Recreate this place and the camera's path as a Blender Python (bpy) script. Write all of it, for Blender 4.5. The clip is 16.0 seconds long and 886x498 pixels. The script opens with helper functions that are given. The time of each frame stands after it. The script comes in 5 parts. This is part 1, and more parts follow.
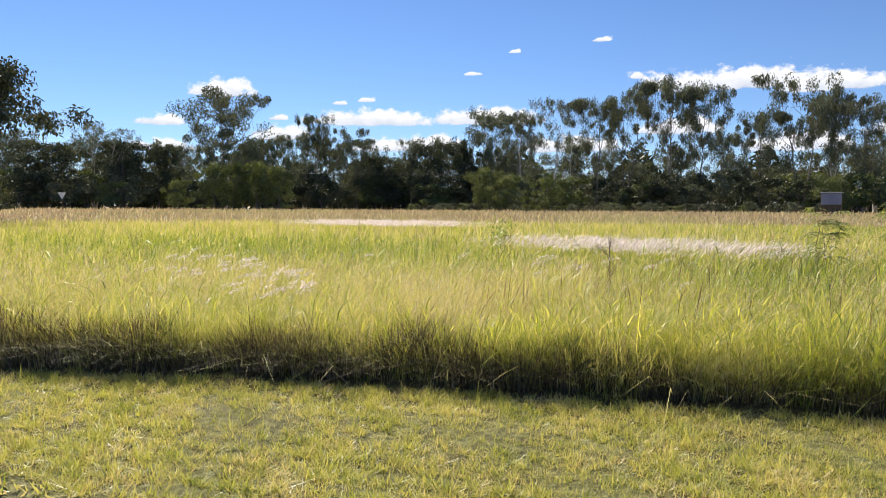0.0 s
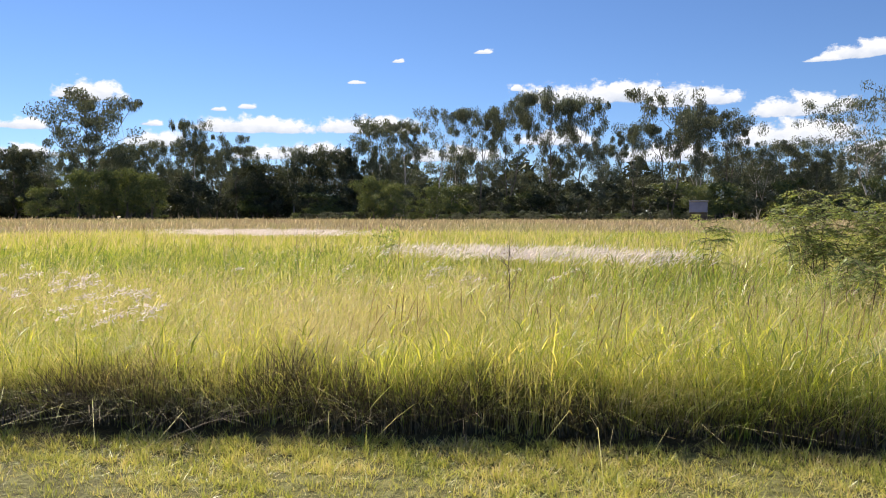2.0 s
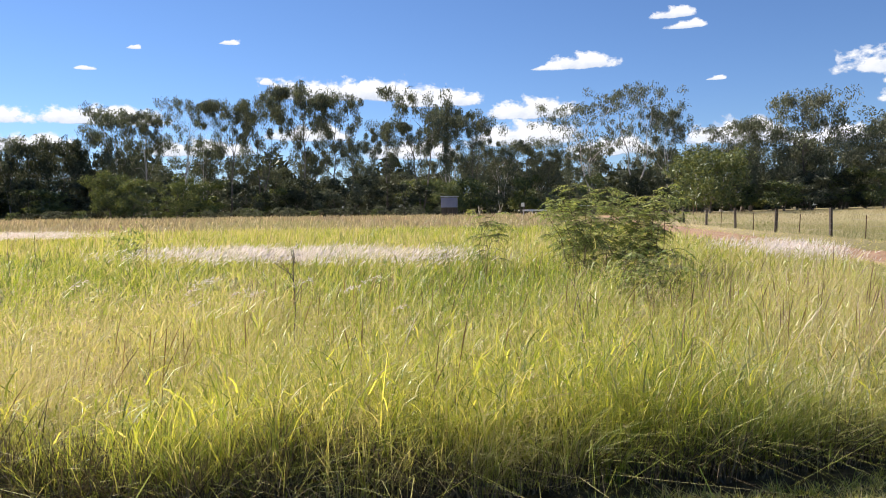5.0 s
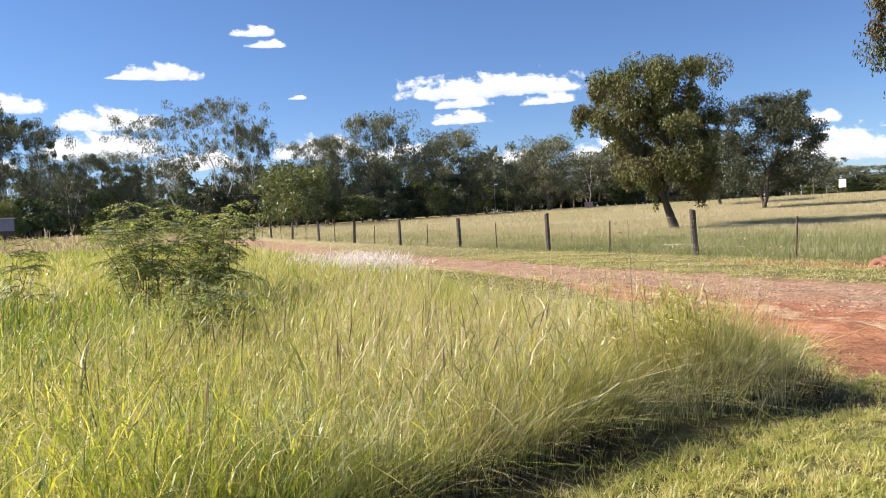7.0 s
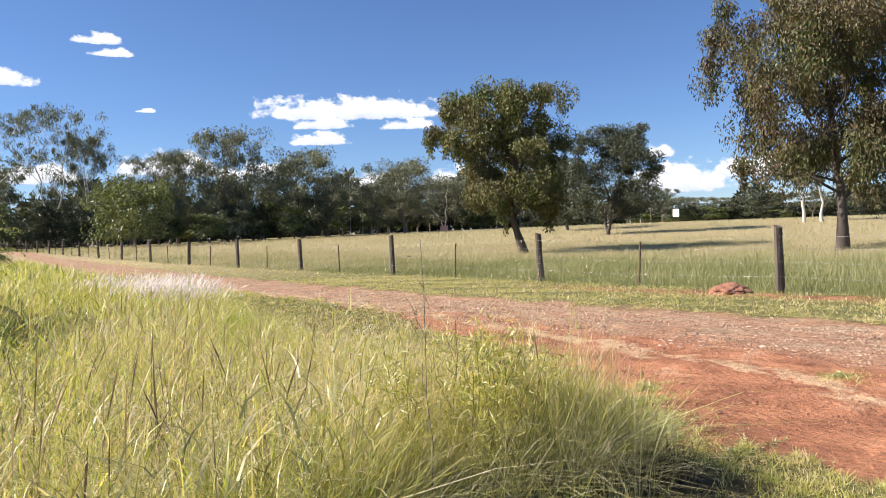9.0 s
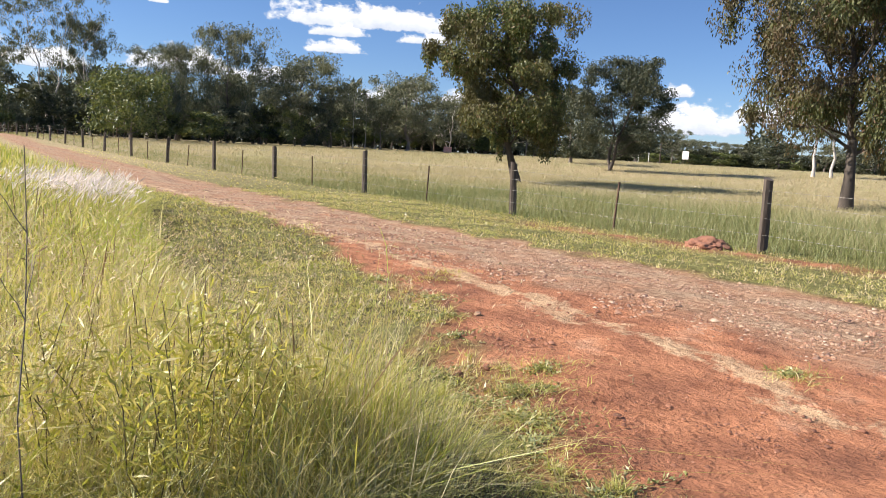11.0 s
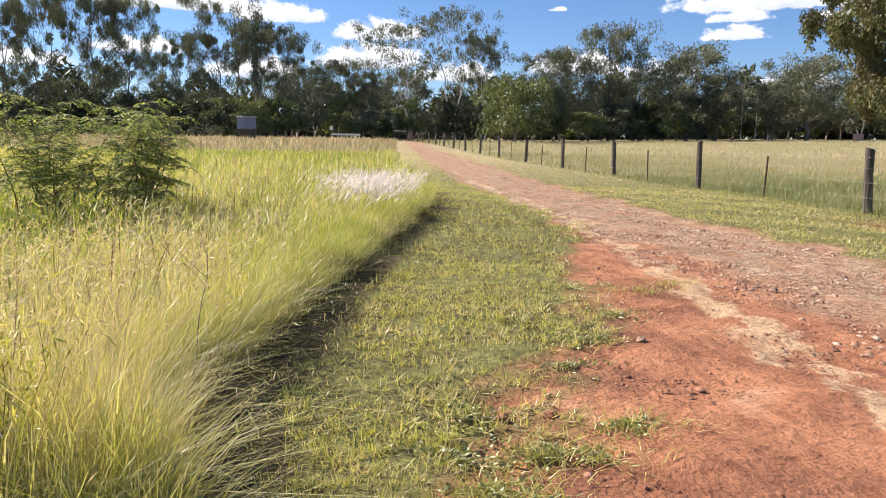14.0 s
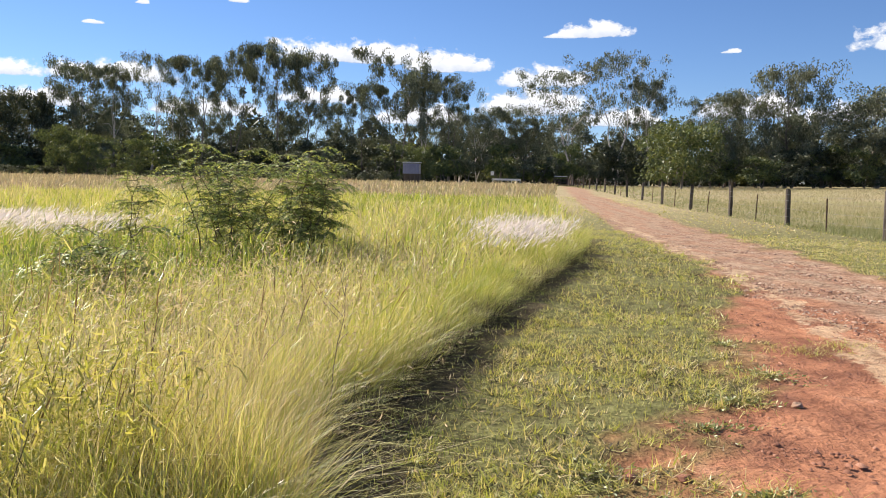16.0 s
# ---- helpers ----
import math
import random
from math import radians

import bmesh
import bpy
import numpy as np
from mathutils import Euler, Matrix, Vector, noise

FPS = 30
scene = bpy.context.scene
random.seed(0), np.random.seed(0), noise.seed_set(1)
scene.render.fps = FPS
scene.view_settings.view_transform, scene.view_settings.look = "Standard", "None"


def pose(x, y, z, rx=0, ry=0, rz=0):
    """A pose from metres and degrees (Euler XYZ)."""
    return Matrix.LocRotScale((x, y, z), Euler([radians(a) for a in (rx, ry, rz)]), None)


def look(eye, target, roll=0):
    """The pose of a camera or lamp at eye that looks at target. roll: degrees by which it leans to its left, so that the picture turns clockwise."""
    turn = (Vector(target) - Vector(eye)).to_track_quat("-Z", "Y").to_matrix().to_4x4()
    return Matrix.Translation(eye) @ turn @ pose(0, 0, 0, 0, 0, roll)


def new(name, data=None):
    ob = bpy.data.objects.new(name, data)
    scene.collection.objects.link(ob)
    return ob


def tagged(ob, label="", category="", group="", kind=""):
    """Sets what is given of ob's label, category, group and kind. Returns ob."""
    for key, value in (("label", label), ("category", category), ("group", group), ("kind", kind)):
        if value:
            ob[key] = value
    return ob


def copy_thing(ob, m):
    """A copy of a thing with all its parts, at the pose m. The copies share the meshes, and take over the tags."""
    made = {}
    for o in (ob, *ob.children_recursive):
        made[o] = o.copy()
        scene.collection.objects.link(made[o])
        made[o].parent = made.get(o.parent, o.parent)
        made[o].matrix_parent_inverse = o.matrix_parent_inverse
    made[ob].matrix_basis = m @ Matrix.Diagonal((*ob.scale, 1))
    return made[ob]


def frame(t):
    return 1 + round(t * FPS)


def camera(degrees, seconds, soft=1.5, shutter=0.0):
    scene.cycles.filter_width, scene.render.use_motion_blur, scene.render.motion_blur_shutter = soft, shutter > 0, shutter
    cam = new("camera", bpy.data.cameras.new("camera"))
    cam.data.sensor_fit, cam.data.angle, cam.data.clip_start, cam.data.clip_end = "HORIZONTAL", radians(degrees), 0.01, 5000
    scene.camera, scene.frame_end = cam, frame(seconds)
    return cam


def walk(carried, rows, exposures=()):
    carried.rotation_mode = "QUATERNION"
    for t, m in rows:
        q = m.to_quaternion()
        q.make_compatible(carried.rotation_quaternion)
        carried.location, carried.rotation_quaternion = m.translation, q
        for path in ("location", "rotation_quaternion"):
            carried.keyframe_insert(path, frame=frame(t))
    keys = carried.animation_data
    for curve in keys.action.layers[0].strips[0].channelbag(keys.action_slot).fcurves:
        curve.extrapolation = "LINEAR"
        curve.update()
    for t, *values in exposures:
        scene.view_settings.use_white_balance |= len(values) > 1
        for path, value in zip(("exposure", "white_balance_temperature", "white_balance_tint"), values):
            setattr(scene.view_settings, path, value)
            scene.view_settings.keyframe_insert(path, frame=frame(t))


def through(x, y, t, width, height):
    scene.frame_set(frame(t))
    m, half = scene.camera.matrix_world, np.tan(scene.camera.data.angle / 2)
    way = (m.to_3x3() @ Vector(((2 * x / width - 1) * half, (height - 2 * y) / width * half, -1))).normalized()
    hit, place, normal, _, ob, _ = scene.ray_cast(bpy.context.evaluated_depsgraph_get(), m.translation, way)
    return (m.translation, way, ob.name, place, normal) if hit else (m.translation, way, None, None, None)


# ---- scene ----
cam = camera(62.1, 16.0, soft=0.95)
PATH = [
    (0, (-5.931, -8.664, 1.422), (-6.974, -6.961, 1.308), 0.3),
    (0.5, (-6.036, -8.477, 1.392), (-6.909, -6.681, 1.288), 0.0),
    (1, (-6.262, -8.219, 1.391), (-7.015, -6.368, 1.299), -0.2),
    (1.5, (-6.339, -8.022, 1.38), (-7.077, -6.165, 1.297), -0.1),
    (2, (-6.408, -7.805, 1.396), (-7.176, -5.96, 1.307), 0.1),
    (2.5, (-6.541, -7.651, 1.381), (-7.33, -5.816, 1.28), 0.1),
    (3, (-6.731, -7.475, 1.37), (-7.499, -5.632, 1.257), -0.1),
    (3.2, (-6.768, -7.414, 1.373), (-7.512, -5.562, 1.255), 0.0),
    (5.3, (-7.063, -6.531, 1.433), (-7.054, -4.534, 1.327), -0.9),
    (5.5, (-7.045, -6.461, 1.45), (-6.945, -4.467, 1.335), -1.2),
    (6, (-6.762, -6.211, 1.413), (-6.425, -4.244, 1.289), -3.7),
    (6.5, (-6.565, -5.997, 1.414), (-5.94, -4.099, 1.312), -4.2),
    (7, (-6.465, -5.678, 1.45), (-5.551, -3.901, 1.36), -2.6),
    (7.5, (-6.177, -5.388, 1.413), (-5.176, -3.657, 1.362), -0.9),
    (8, (-5.884, -5.014, 1.406), (-4.926, -3.259, 1.372), -0.5),
    (8.5, (-5.513, -4.652, 1.409), (-4.317, -3.05, 1.364), -2.0),
    (8.7, (-5.317, -4.587, 1.38), (-4.082, -3.014, 1.338), -2.2),
    (10.8, (-3.574, -3.984, 1.38), (-2.403, -2.375, 1.178), 3.9),
    (11, (-3.367, -3.987, 1.405), (-2.143, -2.426, 1.15), 3.6),
    (11.5, (-2.867, -4.006, 1.366), (-1.689, -2.443, 0.958), 3.1),
    (12, (-2.436, -3.964, 1.368), (-1.529, -2.238, 0.922), 1.4),
    (12.5, (-2.06, -3.969, 1.389), (-1.396, -2.124, 0.998), 0.6),
    (13, (-1.711, -4.016, 1.395), (-1.229, -2.109, 1.03), 1.0),
    (13.5, (-1.428, -3.96, 1.393), (-1.056, -2.023, 1.058), 1.3),
    (14, (-1.198, -3.904, 1.408), (-0.914, -1.947, 1.105), 0.9),
    (14.5, (-0.997, -3.887, 1.429), (-0.794, -1.917, 1.154), 0.6),
    (15, (-0.952, -3.911, 1.422), (-0.831, -1.929, 1.182), 0.5),
    (15.5, (-0.959, -3.933, 1.427), (-0.942, -1.944, 1.214), 0.7),
    (16, (-1.052, -3.938, 1.43), (-1.197, -1.953, 1.239), 1.2),
]
EXPOSURES = [(0, 0.95), (3.2, 0.95), (5.5, 1.06), (7, 1.15), (8.7, 1.16), (10.8, 1.05), (11.5, 1.17), (12.5, 1.18), (14.5, 1.11), (16, 1.03)]
walk(cam, [(t, look(eye, target, roll)) for t, eye, target, roll in PATH], EXPOSURES)

# ---- world, sun ----
SUN_AZ, SUN_EL = 305.0, 36.0
world = bpy.data.worlds.new("sky")
scene.world = world
world.use_nodes = True
wn = world.node_tree.nodes
sky = wn.new("ShaderNodeTexSky")
sky.sky_type, sky.sun_disc = "NISHITA", False
sky.sun_elevation, sky.sun_rotation = radians(SUN_EL), radians(SUN_AZ)
sky.air_density, sky.dust_density, sky.ozone_density = 0.9, 0.0, 7.0
cast = wn.new("ShaderNodeMix")
cast.data_type, cast.blend_type = "RGBA", "MULTIPLY"
cast.inputs[0].default_value, cast.inputs[7].default_value = 1.0, (0.98, 0.97, 1.06, 1)
world.node_tree.links.new(sky.outputs[0], cast.inputs[6])
world.node_tree.links.new(cast.outputs[2], wn["Background"].inputs[0])
wn["Background"].inputs[1].default_value = 0.059
sun = new("sun", bpy.data.lights.new("sun", "SUN"))
sun.data.energy, sun.data.angle, sun.data.color = 5.0, radians(0.5), (1.0, 0.89, 0.8)
sun_dir = Vector((math.sin(radians(SUN_AZ)) * math.cos(radians(SUN_EL)), math.cos(radians(SUN_AZ)) * math.cos(radians(SUN_EL)), math.sin(radians(SUN_EL))))
sun.matrix_world = look(sun_dir * 60, (0, 0, 0))

rng = np.random.default_rng(7)


# ---- materials ----
def node_mat(name):
    m = bpy.data.materials.new(name)
    m.use_nodes = True
    nt = m.node_tree
    nt.nodes.clear()
    out = nt.nodes.new("ShaderNodeOutputMaterial")
    return m, nt, out


def add(nt, kind, **inputs):
    n = nt.nodes.new(kind)
    for key, value in inputs.items():
        n.inputs[key.replace("_", " ")].default_value = value
    return n


def ramp(nt, source, stops):
    n = nt.nodes.new("ShaderNodeValToRGB")
    while len(n.color_ramp.elements) < len(stops):
        n.color_ramp.elements.new(0.5)
    for e, (p, c) in zip(n.color_ramp.elements, stops):
        e.position, e.color = p, (*c, 1)
    nt.links.new(source, n.inputs[0])
    return n.outputs[0]


def mixed(nt, fac, a, b, mode="MIX"):
    n = nt.nodes.new("ShaderNodeMix")
    n.data_type, n.blend_type = "RGBA", mode
    for value, slot in ((fac, 0), (a, 6), (b, 7)):
        if isinstance(value, (int, float)):
            n.inputs[slot].default_value = value
        elif isinstance(value, tuple):
            n.inputs[slot].default_value = (*value, 1)
        else:
            nt.links.new(value, n.inputs[slot])
    return n.outputs[2]


def position_noise(nt, scale, detail=4.0, rough=0.55, local=False, stretch=None):
    geo = nt.nodes.new("ShaderNodeTexCoord" if local else "ShaderNodeNewGeometry")
    src = geo.outputs["Object"] if local else geo.outputs["Position"]
    if stretch:
        mp = nt.nodes.new("ShaderNodeMapping")
        mp.inputs["Scale"].default_value = stretch
        nt.links.new(src, mp.inputs[0])
        src = mp.outputs[0]
    n = add(nt, "ShaderNodeTexNoise", Scale=scale, Detail=detail, Roughness=rough)
    nt.links.new(src, n.inputs["Vector"])
    return n.outputs[0]


def solid_mat(name, stops, scale, rough=0.8, bump=0.3, depth=0.01, metal=0.0, fine=60.0, stretch=None):
    """A surface whose colour runs over stops by noise in the thing's own space, with fine relief."""
    m, nt, out = node_mat(name)
    bsdf = add(nt, "ShaderNodeBsdfPrincipled", Roughness=rough, Metallic=metal)
    big = position_noise(nt, scale, local=True, stretch=stretch)
    small = position_noise(nt, fine, 3.0, 0.6, local=True, stretch=stretch)
    col = ramp(nt, big, stops)
    shade = ramp(nt, small, [(0.25, (0.72, 0.72, 0.72)), (0.75, (1.15, 1.15, 1.15))])
    nt.links.new(mixed(nt, 1.0, col, shade, "MULTIPLY"), bsdf.inputs["Base Color"])
    bp = add(nt, "ShaderNodeBump", Strength=bump, Distance=depth)
    nt.links.new(small, bp.inputs["Height"])
    nt.links.new(bp.outputs[0], bsdf.inputs["Normal"])
    nt.links.new(bsdf.outputs[0], out.inputs[0])
    return m


def leaf_mat(name, stops, patch=None, patch_scale=0.3, through=0.45, gloss=0.1, rough=0.5, dry=False, tint=(1.25, 1.15, 0.6)):
    """Thin leaves: each leaf its own tone, drifting in patches; light comes through them."""
    m, nt, out = node_mat(name)
    geo = nt.nodes.new("ShaderNodeNewGeometry")
    tone = geo.outputs["Random Per Island"]
    if dry:
        a = nt.nodes.new("ShaderNodeAttribute")
        a.attribute_name = "dry"
        mul = nt.nodes.new("ShaderNodeMath")
        mul.operation = "MULTIPLY_ADD"
        mul.inputs[1].default_value = 0.6
        nt.links.new(tone, mul.inputs[0])
        nt.links.new(a.outputs["Fac"], mul.inputs[2])
        tone = mul.outputs[0]
    col = ramp(nt, tone, stops)
    if patch:
        drift = ramp(nt, position_noise(nt, patch_scale, 3.0), [(0.38, (0, 0, 0)), (0.64, (1, 1, 1))])
        col = mixed(nt, drift, col, mixed(nt, 0.75, col, patch))
    dif = add(nt, "ShaderNodeBsdfDiffuse")
    tra = add(nt, "ShaderNodeBsdfTranslucent")
    nt.links.new(col, dif.inputs[0])
    nt.links.new(mixed(nt, 1.0, col, tint, "MULTIPLY"), tra.inputs[0])
    mx = add(nt, "ShaderNodeMixShader", Fac=through)
    nt.links.new(dif.outputs[0], mx.inputs[1])
    nt.links.new(tra.outputs[0], mx.inputs[2])
    gl = add(nt, "ShaderNodeBsdfGlossy", Roughness=rough)
    gl.inputs[0].default_value = (0.8, 0.85, 0.8, 1)
    mg = add(nt, "ShaderNodeMixShader", Fac=gloss)
    nt.links.new(mx.outputs[0], mg.inputs[1])
    nt.links.new(gl.outputs[0], mg.inputs[2])
    nt.links.new(mg.outputs[0], out.inputs[0])
    return m


DRYING = [(0.0, (0.17, 0.25, 0.04)), (0.22, (0.38, 0.43, 0.075)), (0.45, (0.53, 0.51, 0.18)), (0.7, (0.62, 0.55, 0.31)), (1.0, (0.76, 0.68, 0.5))]
GRASS = leaf_mat("meadow_grass", DRYING, None, 0.35, 0.44, 0.05, 0.45, dry=True, tint=(1.18, 1.12, 0.6))
STRAW = leaf_mat("dry_seed_heads", [(0.0, (0.42, 0.33, 0.19)), (0.6, (0.6, 0.49, 0.31)), (1.0, (0.7, 0.6, 0.44))], None, 0.3, 0.45, 0.05, tint=(1.1, 1.03, 0.8))
PLUME = leaf_mat("white_plumes", [(0.0, (0.62, 0.54, 0.48)), (0.6, (0.8, 0.74, 0.7)), (1.0, (0.88, 0.84, 0.82))], None, 0.3, 0.45, 0.02, tint=(1.02, 0.96, 0.92))
PINKISH = leaf_mat("far_seeding_grass", [(0.0, (0.3, 0.22, 0.15)), (0.6, (0.4, 0.31, 0.22)), (1.0, (0.43, 0.38, 0.22))], (0.34, 0.36, 0.14), 0.06, 0.35, 0.03, tint=(1.05, 1.0, 0.85))
PADDOCK = leaf_mat("paddock_grass", [(0.0, (0.15, 0.185, 0.055)), (0.3, (0.25, 0.265, 0.1)), (0.6, (0.4, 0.36, 0.2)), (1.0, (0.44, 0.385, 0.25))], None, 0.12, 0.35, 0.04, dry=True, tint=(1.1, 1.02, 0.75))
LAWN = leaf_mat("mown_grass", [(0.0, (0.17, 0.23, 0.045)), (0.3, (0.43, 0.46, 0.11)), (0.55, (0.56, 0.53, 0.2)), (0.8, (0.64, 0.54, 0.31)), (1.0, (0.72, 0.6, 0.43))], None, 1.2, 0.42, 0.05, 0.45, dry=True)
GUM = leaf_mat("gum_leaves", [(0.0, (0.07, 0.084, 0.05)), (0.6, (0.155, 0.168, 0.108)), (1.0, (0.27, 0.275, 0.19))], (0.15, 0.15, 0.09), 0.12, 0.2, 0.03, tint=(1.05, 1.1, 0.75))
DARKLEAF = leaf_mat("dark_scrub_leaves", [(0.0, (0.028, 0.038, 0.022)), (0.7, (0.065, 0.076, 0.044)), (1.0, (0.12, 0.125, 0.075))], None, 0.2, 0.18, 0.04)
SHRUBLEAF = leaf_mat("green_shrub_leaves", [(0.0, (0.05, 0.075, 0.026)), (0.6, (0.12, 0.15, 0.05)), (1.0, (0.2, 0.22, 0.08))], None, 0.2, 0.28, 0.05)
WEEPLEAF = leaf_mat("weeping_leaves", [(0.0, (0.045, 0.065, 0.024)), (0.5, (0.115, 0.14, 0.05)), (0.9, (0.24, 0.25, 0.09)), (0.94, (0.2, 0.13, 0.07)), (1.0, (0.22, 0.14, 0.08))], (0.12, 0.1, 0.05), 0.35, 0.25, 0.025, tint=(1.1, 1.12, 0.65))
FERNLEAF = leaf_mat("feathery_leaves", [(0.0, (0.16, 0.23, 0.07)), (0.7, (0.35, 0.41, 0.14)), (1.0, (0.48, 0.49, 0.22))], None, 0.3, 0.47, 0.05)
BROWNLEAF = leaf_mat("browning_weeping_leaves", [(0.0, (0.045, 0.062, 0.025)), (0.5, (0.1, 0.115, 0.045)), (0.8, (0.15, 0.16, 0.06)), (0.9, (0.13, 0.09, 0.05)), (1.0, (0.2, 0.13, 0.08))], (0.115, 0.072, 0.045), 0.3, 0.25, 0.025, tint=(1.15, 1.05, 0.65))
DARKBARK = solid_mat("dark_rough_bark", [(0.3, (0.045, 0.037, 0.03)), (0.7, (0.13, 0.11, 0.09))], 1.5, 0.95, 0.6, 0.03, stretch=(1, 1, 0.25))
BARK = solid_mat("grey_bark", [(0.3, (0.1, 0.08, 0.065)), (0.7, (0.26, 0.23, 0.2))], 1.5, 0.9, 0.5, 0.02, stretch=(1, 1, 0.25))
PALEBARK = solid_mat("pale_bark", [(0.3, (0.42, 0.38, 0.34)), (0.7, (0.68, 0.64, 0.58))], 1.2, 0.85, 0.3, 0.02, stretch=(1, 1, 0.3))
STEM = solid_mat("green_brown_stems", [(0.3, (0.1, 0.08, 0.04)), (0.7, (0.2, 0.17, 0.07))], 8, 0.8)
POSTWOOD = solid_mat("weathered_post_timber", [(0.3, (0.05, 0.038, 0.03)), (0.7, (0.14, 0.115, 0.09))], 6, 0.92, 0.7, 0.01, fine=45, stretch=(1, 1, 0.12))
RUST = solid_mat("rusty_steel", [(0.3, (0.1, 0.06, 0.04)), (0.7, (0.2, 0.12, 0.08))], 10, 0.8, 0.3, 0.002, 0.3)
WIRE = solid_mat("dull_wire", [(0.3, (0.25, 0.24, 0.22)), (0.7, (0.4, 0.38, 0.35))], 10, 0.5, 0.1, 0.001, 0.7)
REDEARTH = solid_mat("red_earth", [(0.3, (0.2, 0.085, 0.05)), (0.7, (0.34, 0.165, 0.1))], 5, 0.95, 0.8, 0.02, fine=30)


def stone_mat(name, stops):
    """Loose stones, each its own tone, dusty and rough."""
    m, nt, out = node_mat(name)
    geo = nt.nodes.new("ShaderNodeNewGeometry")
    col = ramp(nt, geo.outputs["Random Per Island"], stops)
    fine = position_noise(nt, 120, 3, 0.6)
    col = mixed(nt, 0.6, col, ramp(nt, fine, [(0.3, (0.6, 0.58, 0.56)), (0.7, (1.2, 1.2, 1.2))]), "MULTIPLY")
    bsdf = add(nt, "ShaderNodeBsdfPrincipled", Roughness=0.95)
    nt.links.new(col, bsdf.inputs["Base Color"])
    nt.links.new(bsdf.outputs[0], out.inputs[0])
    return m


STONE = stone_mat("road_stone", [(0.0, (0.16, 0.1, 0.08)), (0.4, (0.35, 0.2, 0.13)), (0.75, (0.43, 0.3, 0.2)), (1.0, (0.5, 0.39, 0.29))])
CLOD = stone_mat("dark_clod", [(0.0, (0.14, 0.065, 0.042)), (0.6, (0.27, 0.12, 0.07)), (1.0, (0.42, 0.22, 0.14))])
STEEL = solid_mat("blue_grey_sheet_steel", [(0.3, (0.2, 0.22, 0.34)), (0.7, (0.27, 0.29, 0.42))], 1.0, 0.55, 0.1, 0.004, 0.2)
ROOFST = solid_mat("pale_roof_sheet", [(0.3, (0.45, 0.47, 0.52)), (0.7, (0.58, 0.6, 0.64))], 1.0, 0.5, 0.1, 0.004, 0.3)
WHITE = solid_mat("white_paint", [(0.3, (0.72, 0.72, 0.7)), (0.7, (0.82, 0.82, 0.8))], 2, 0.6, 0.05)
BLACK = solid_mat("black_paint", [(0.3, (0.02, 0.02, 0.02)), (0.7, (0.04, 0.04, 0.04))], 2, 0.5, 0.05)
SALMON = solid_mat("orange_red_plastic", [(0.3, (0.92, 0.42, 0.3)), (0.7, (0.95, 0.52, 0.4))], 2, 0.5, 0.05)


# ---- mesh helpers ----
def quick_mesh(name, co, faces, material, smooth=False):
    """A mesh from an array of corners and a list of face arrays, each (n, k)."""
    me = bpy.data.meshes.new(name)
    co = np.asarray(co, np.float32)
    loops = np.concatenate([f.reshape(-1) for f in faces]).astype(np.int32)
    sizes = np.concatenate([np.full(len(f), f.shape[1], np.int32) for f in faces])
    me.vertices.add(len(co))
    me.vertices.foreach_set("co", co.reshape(-1))
    me.loops.add(len(loops))
    me.loops.foreach_set("vertex_index", loops)
    me.polygons.add(len(sizes))
    me.polygons.foreach_set("loop_start", np.concatenate([[0], np.cumsum(sizes)[:-1]]).astype(np.int32))
    if smooth:
        me.polygons.foreach_set("use_smooth", np.ones(len(sizes), bool))
    me.update(calc_edges=True)
    me.materials.append(material)
    return me


def part(name, me, parent=None, label=""):
    ob = new(name, me)
    ob.parent = parent
    if label:
        ob["label"] = label
    return ob


def bm_mesh(name, bm, material, smooth=False):
    me = bpy.data.meshes.new(name)
    if smooth:
        for f in bm.faces:
            f.smooth = True
    bm.to_mesh(me)
    bm.free()
    me.materials.append(material)
    return me


def box_bm(bm, size, centre, bevel=0.0):
    made = bmesh.ops.create_cube(bm, size=1.0, matrix=Matrix.LocRotScale(centre, None, size))
    if bevel:
        edges = list({e for v in made["verts"] for e in v.link_edges})
        bmesh.ops.bevel(bm, geom=edges, offset=bevel, segments=2, affect="EDGES")


def box_mesh(name, size, centre, material, bevel=0.0):
    bm = bmesh.new()
    box_bm(bm, size, centre, bevel)
    return bm_mesh(name, bm, material)


class Tubes:
    """Gathers tapered tubes along bent lines into one mesh."""

    def __init__(self):
        self.co, self.quads, self.count = [], [], 0

    def line(self, pts, radii, sides=6):
        pts = np.asarray(pts, float)
        n = len(pts)
        along = np.gradient(pts, axis=0)
        along /= np.linalg.norm(along, axis=1, keepdims=True) + 1e-9
        side = np.cross(along, (0.31, 0.9, 0.17))
        side /= np.linalg.norm(side, axis=1, keepdims=True) + 1e-9
        other = np.cross(along, side)
        a = np.linspace(0, 2 * np.pi, sides, endpoint=False)
        ring = pts[:, None] + np.asarray(radii)[:, None, None] * (np.cos(a)[None, :, None] * side[:, None] + np.sin(a)[None, :, None] * other[:, None])
        self.co.append(ring.reshape(-1, 3))
        i = np.arange(n - 1)[:, None] * sides + np.arange(sides)[None]
        j = np.arange(n - 1)[:, None] * sides + (np.arange(sides)[None] + 1) % sides
        self.quads.append(np.stack([i, j, j + sides, i + sides], -1).reshape(-1, 4) + self.count)
        self.count += n * sides

    def mesh(self, name, material):
        return quick_mesh(name, np.concatenate(self.co), [np.concatenate(self.quads)], material, True)


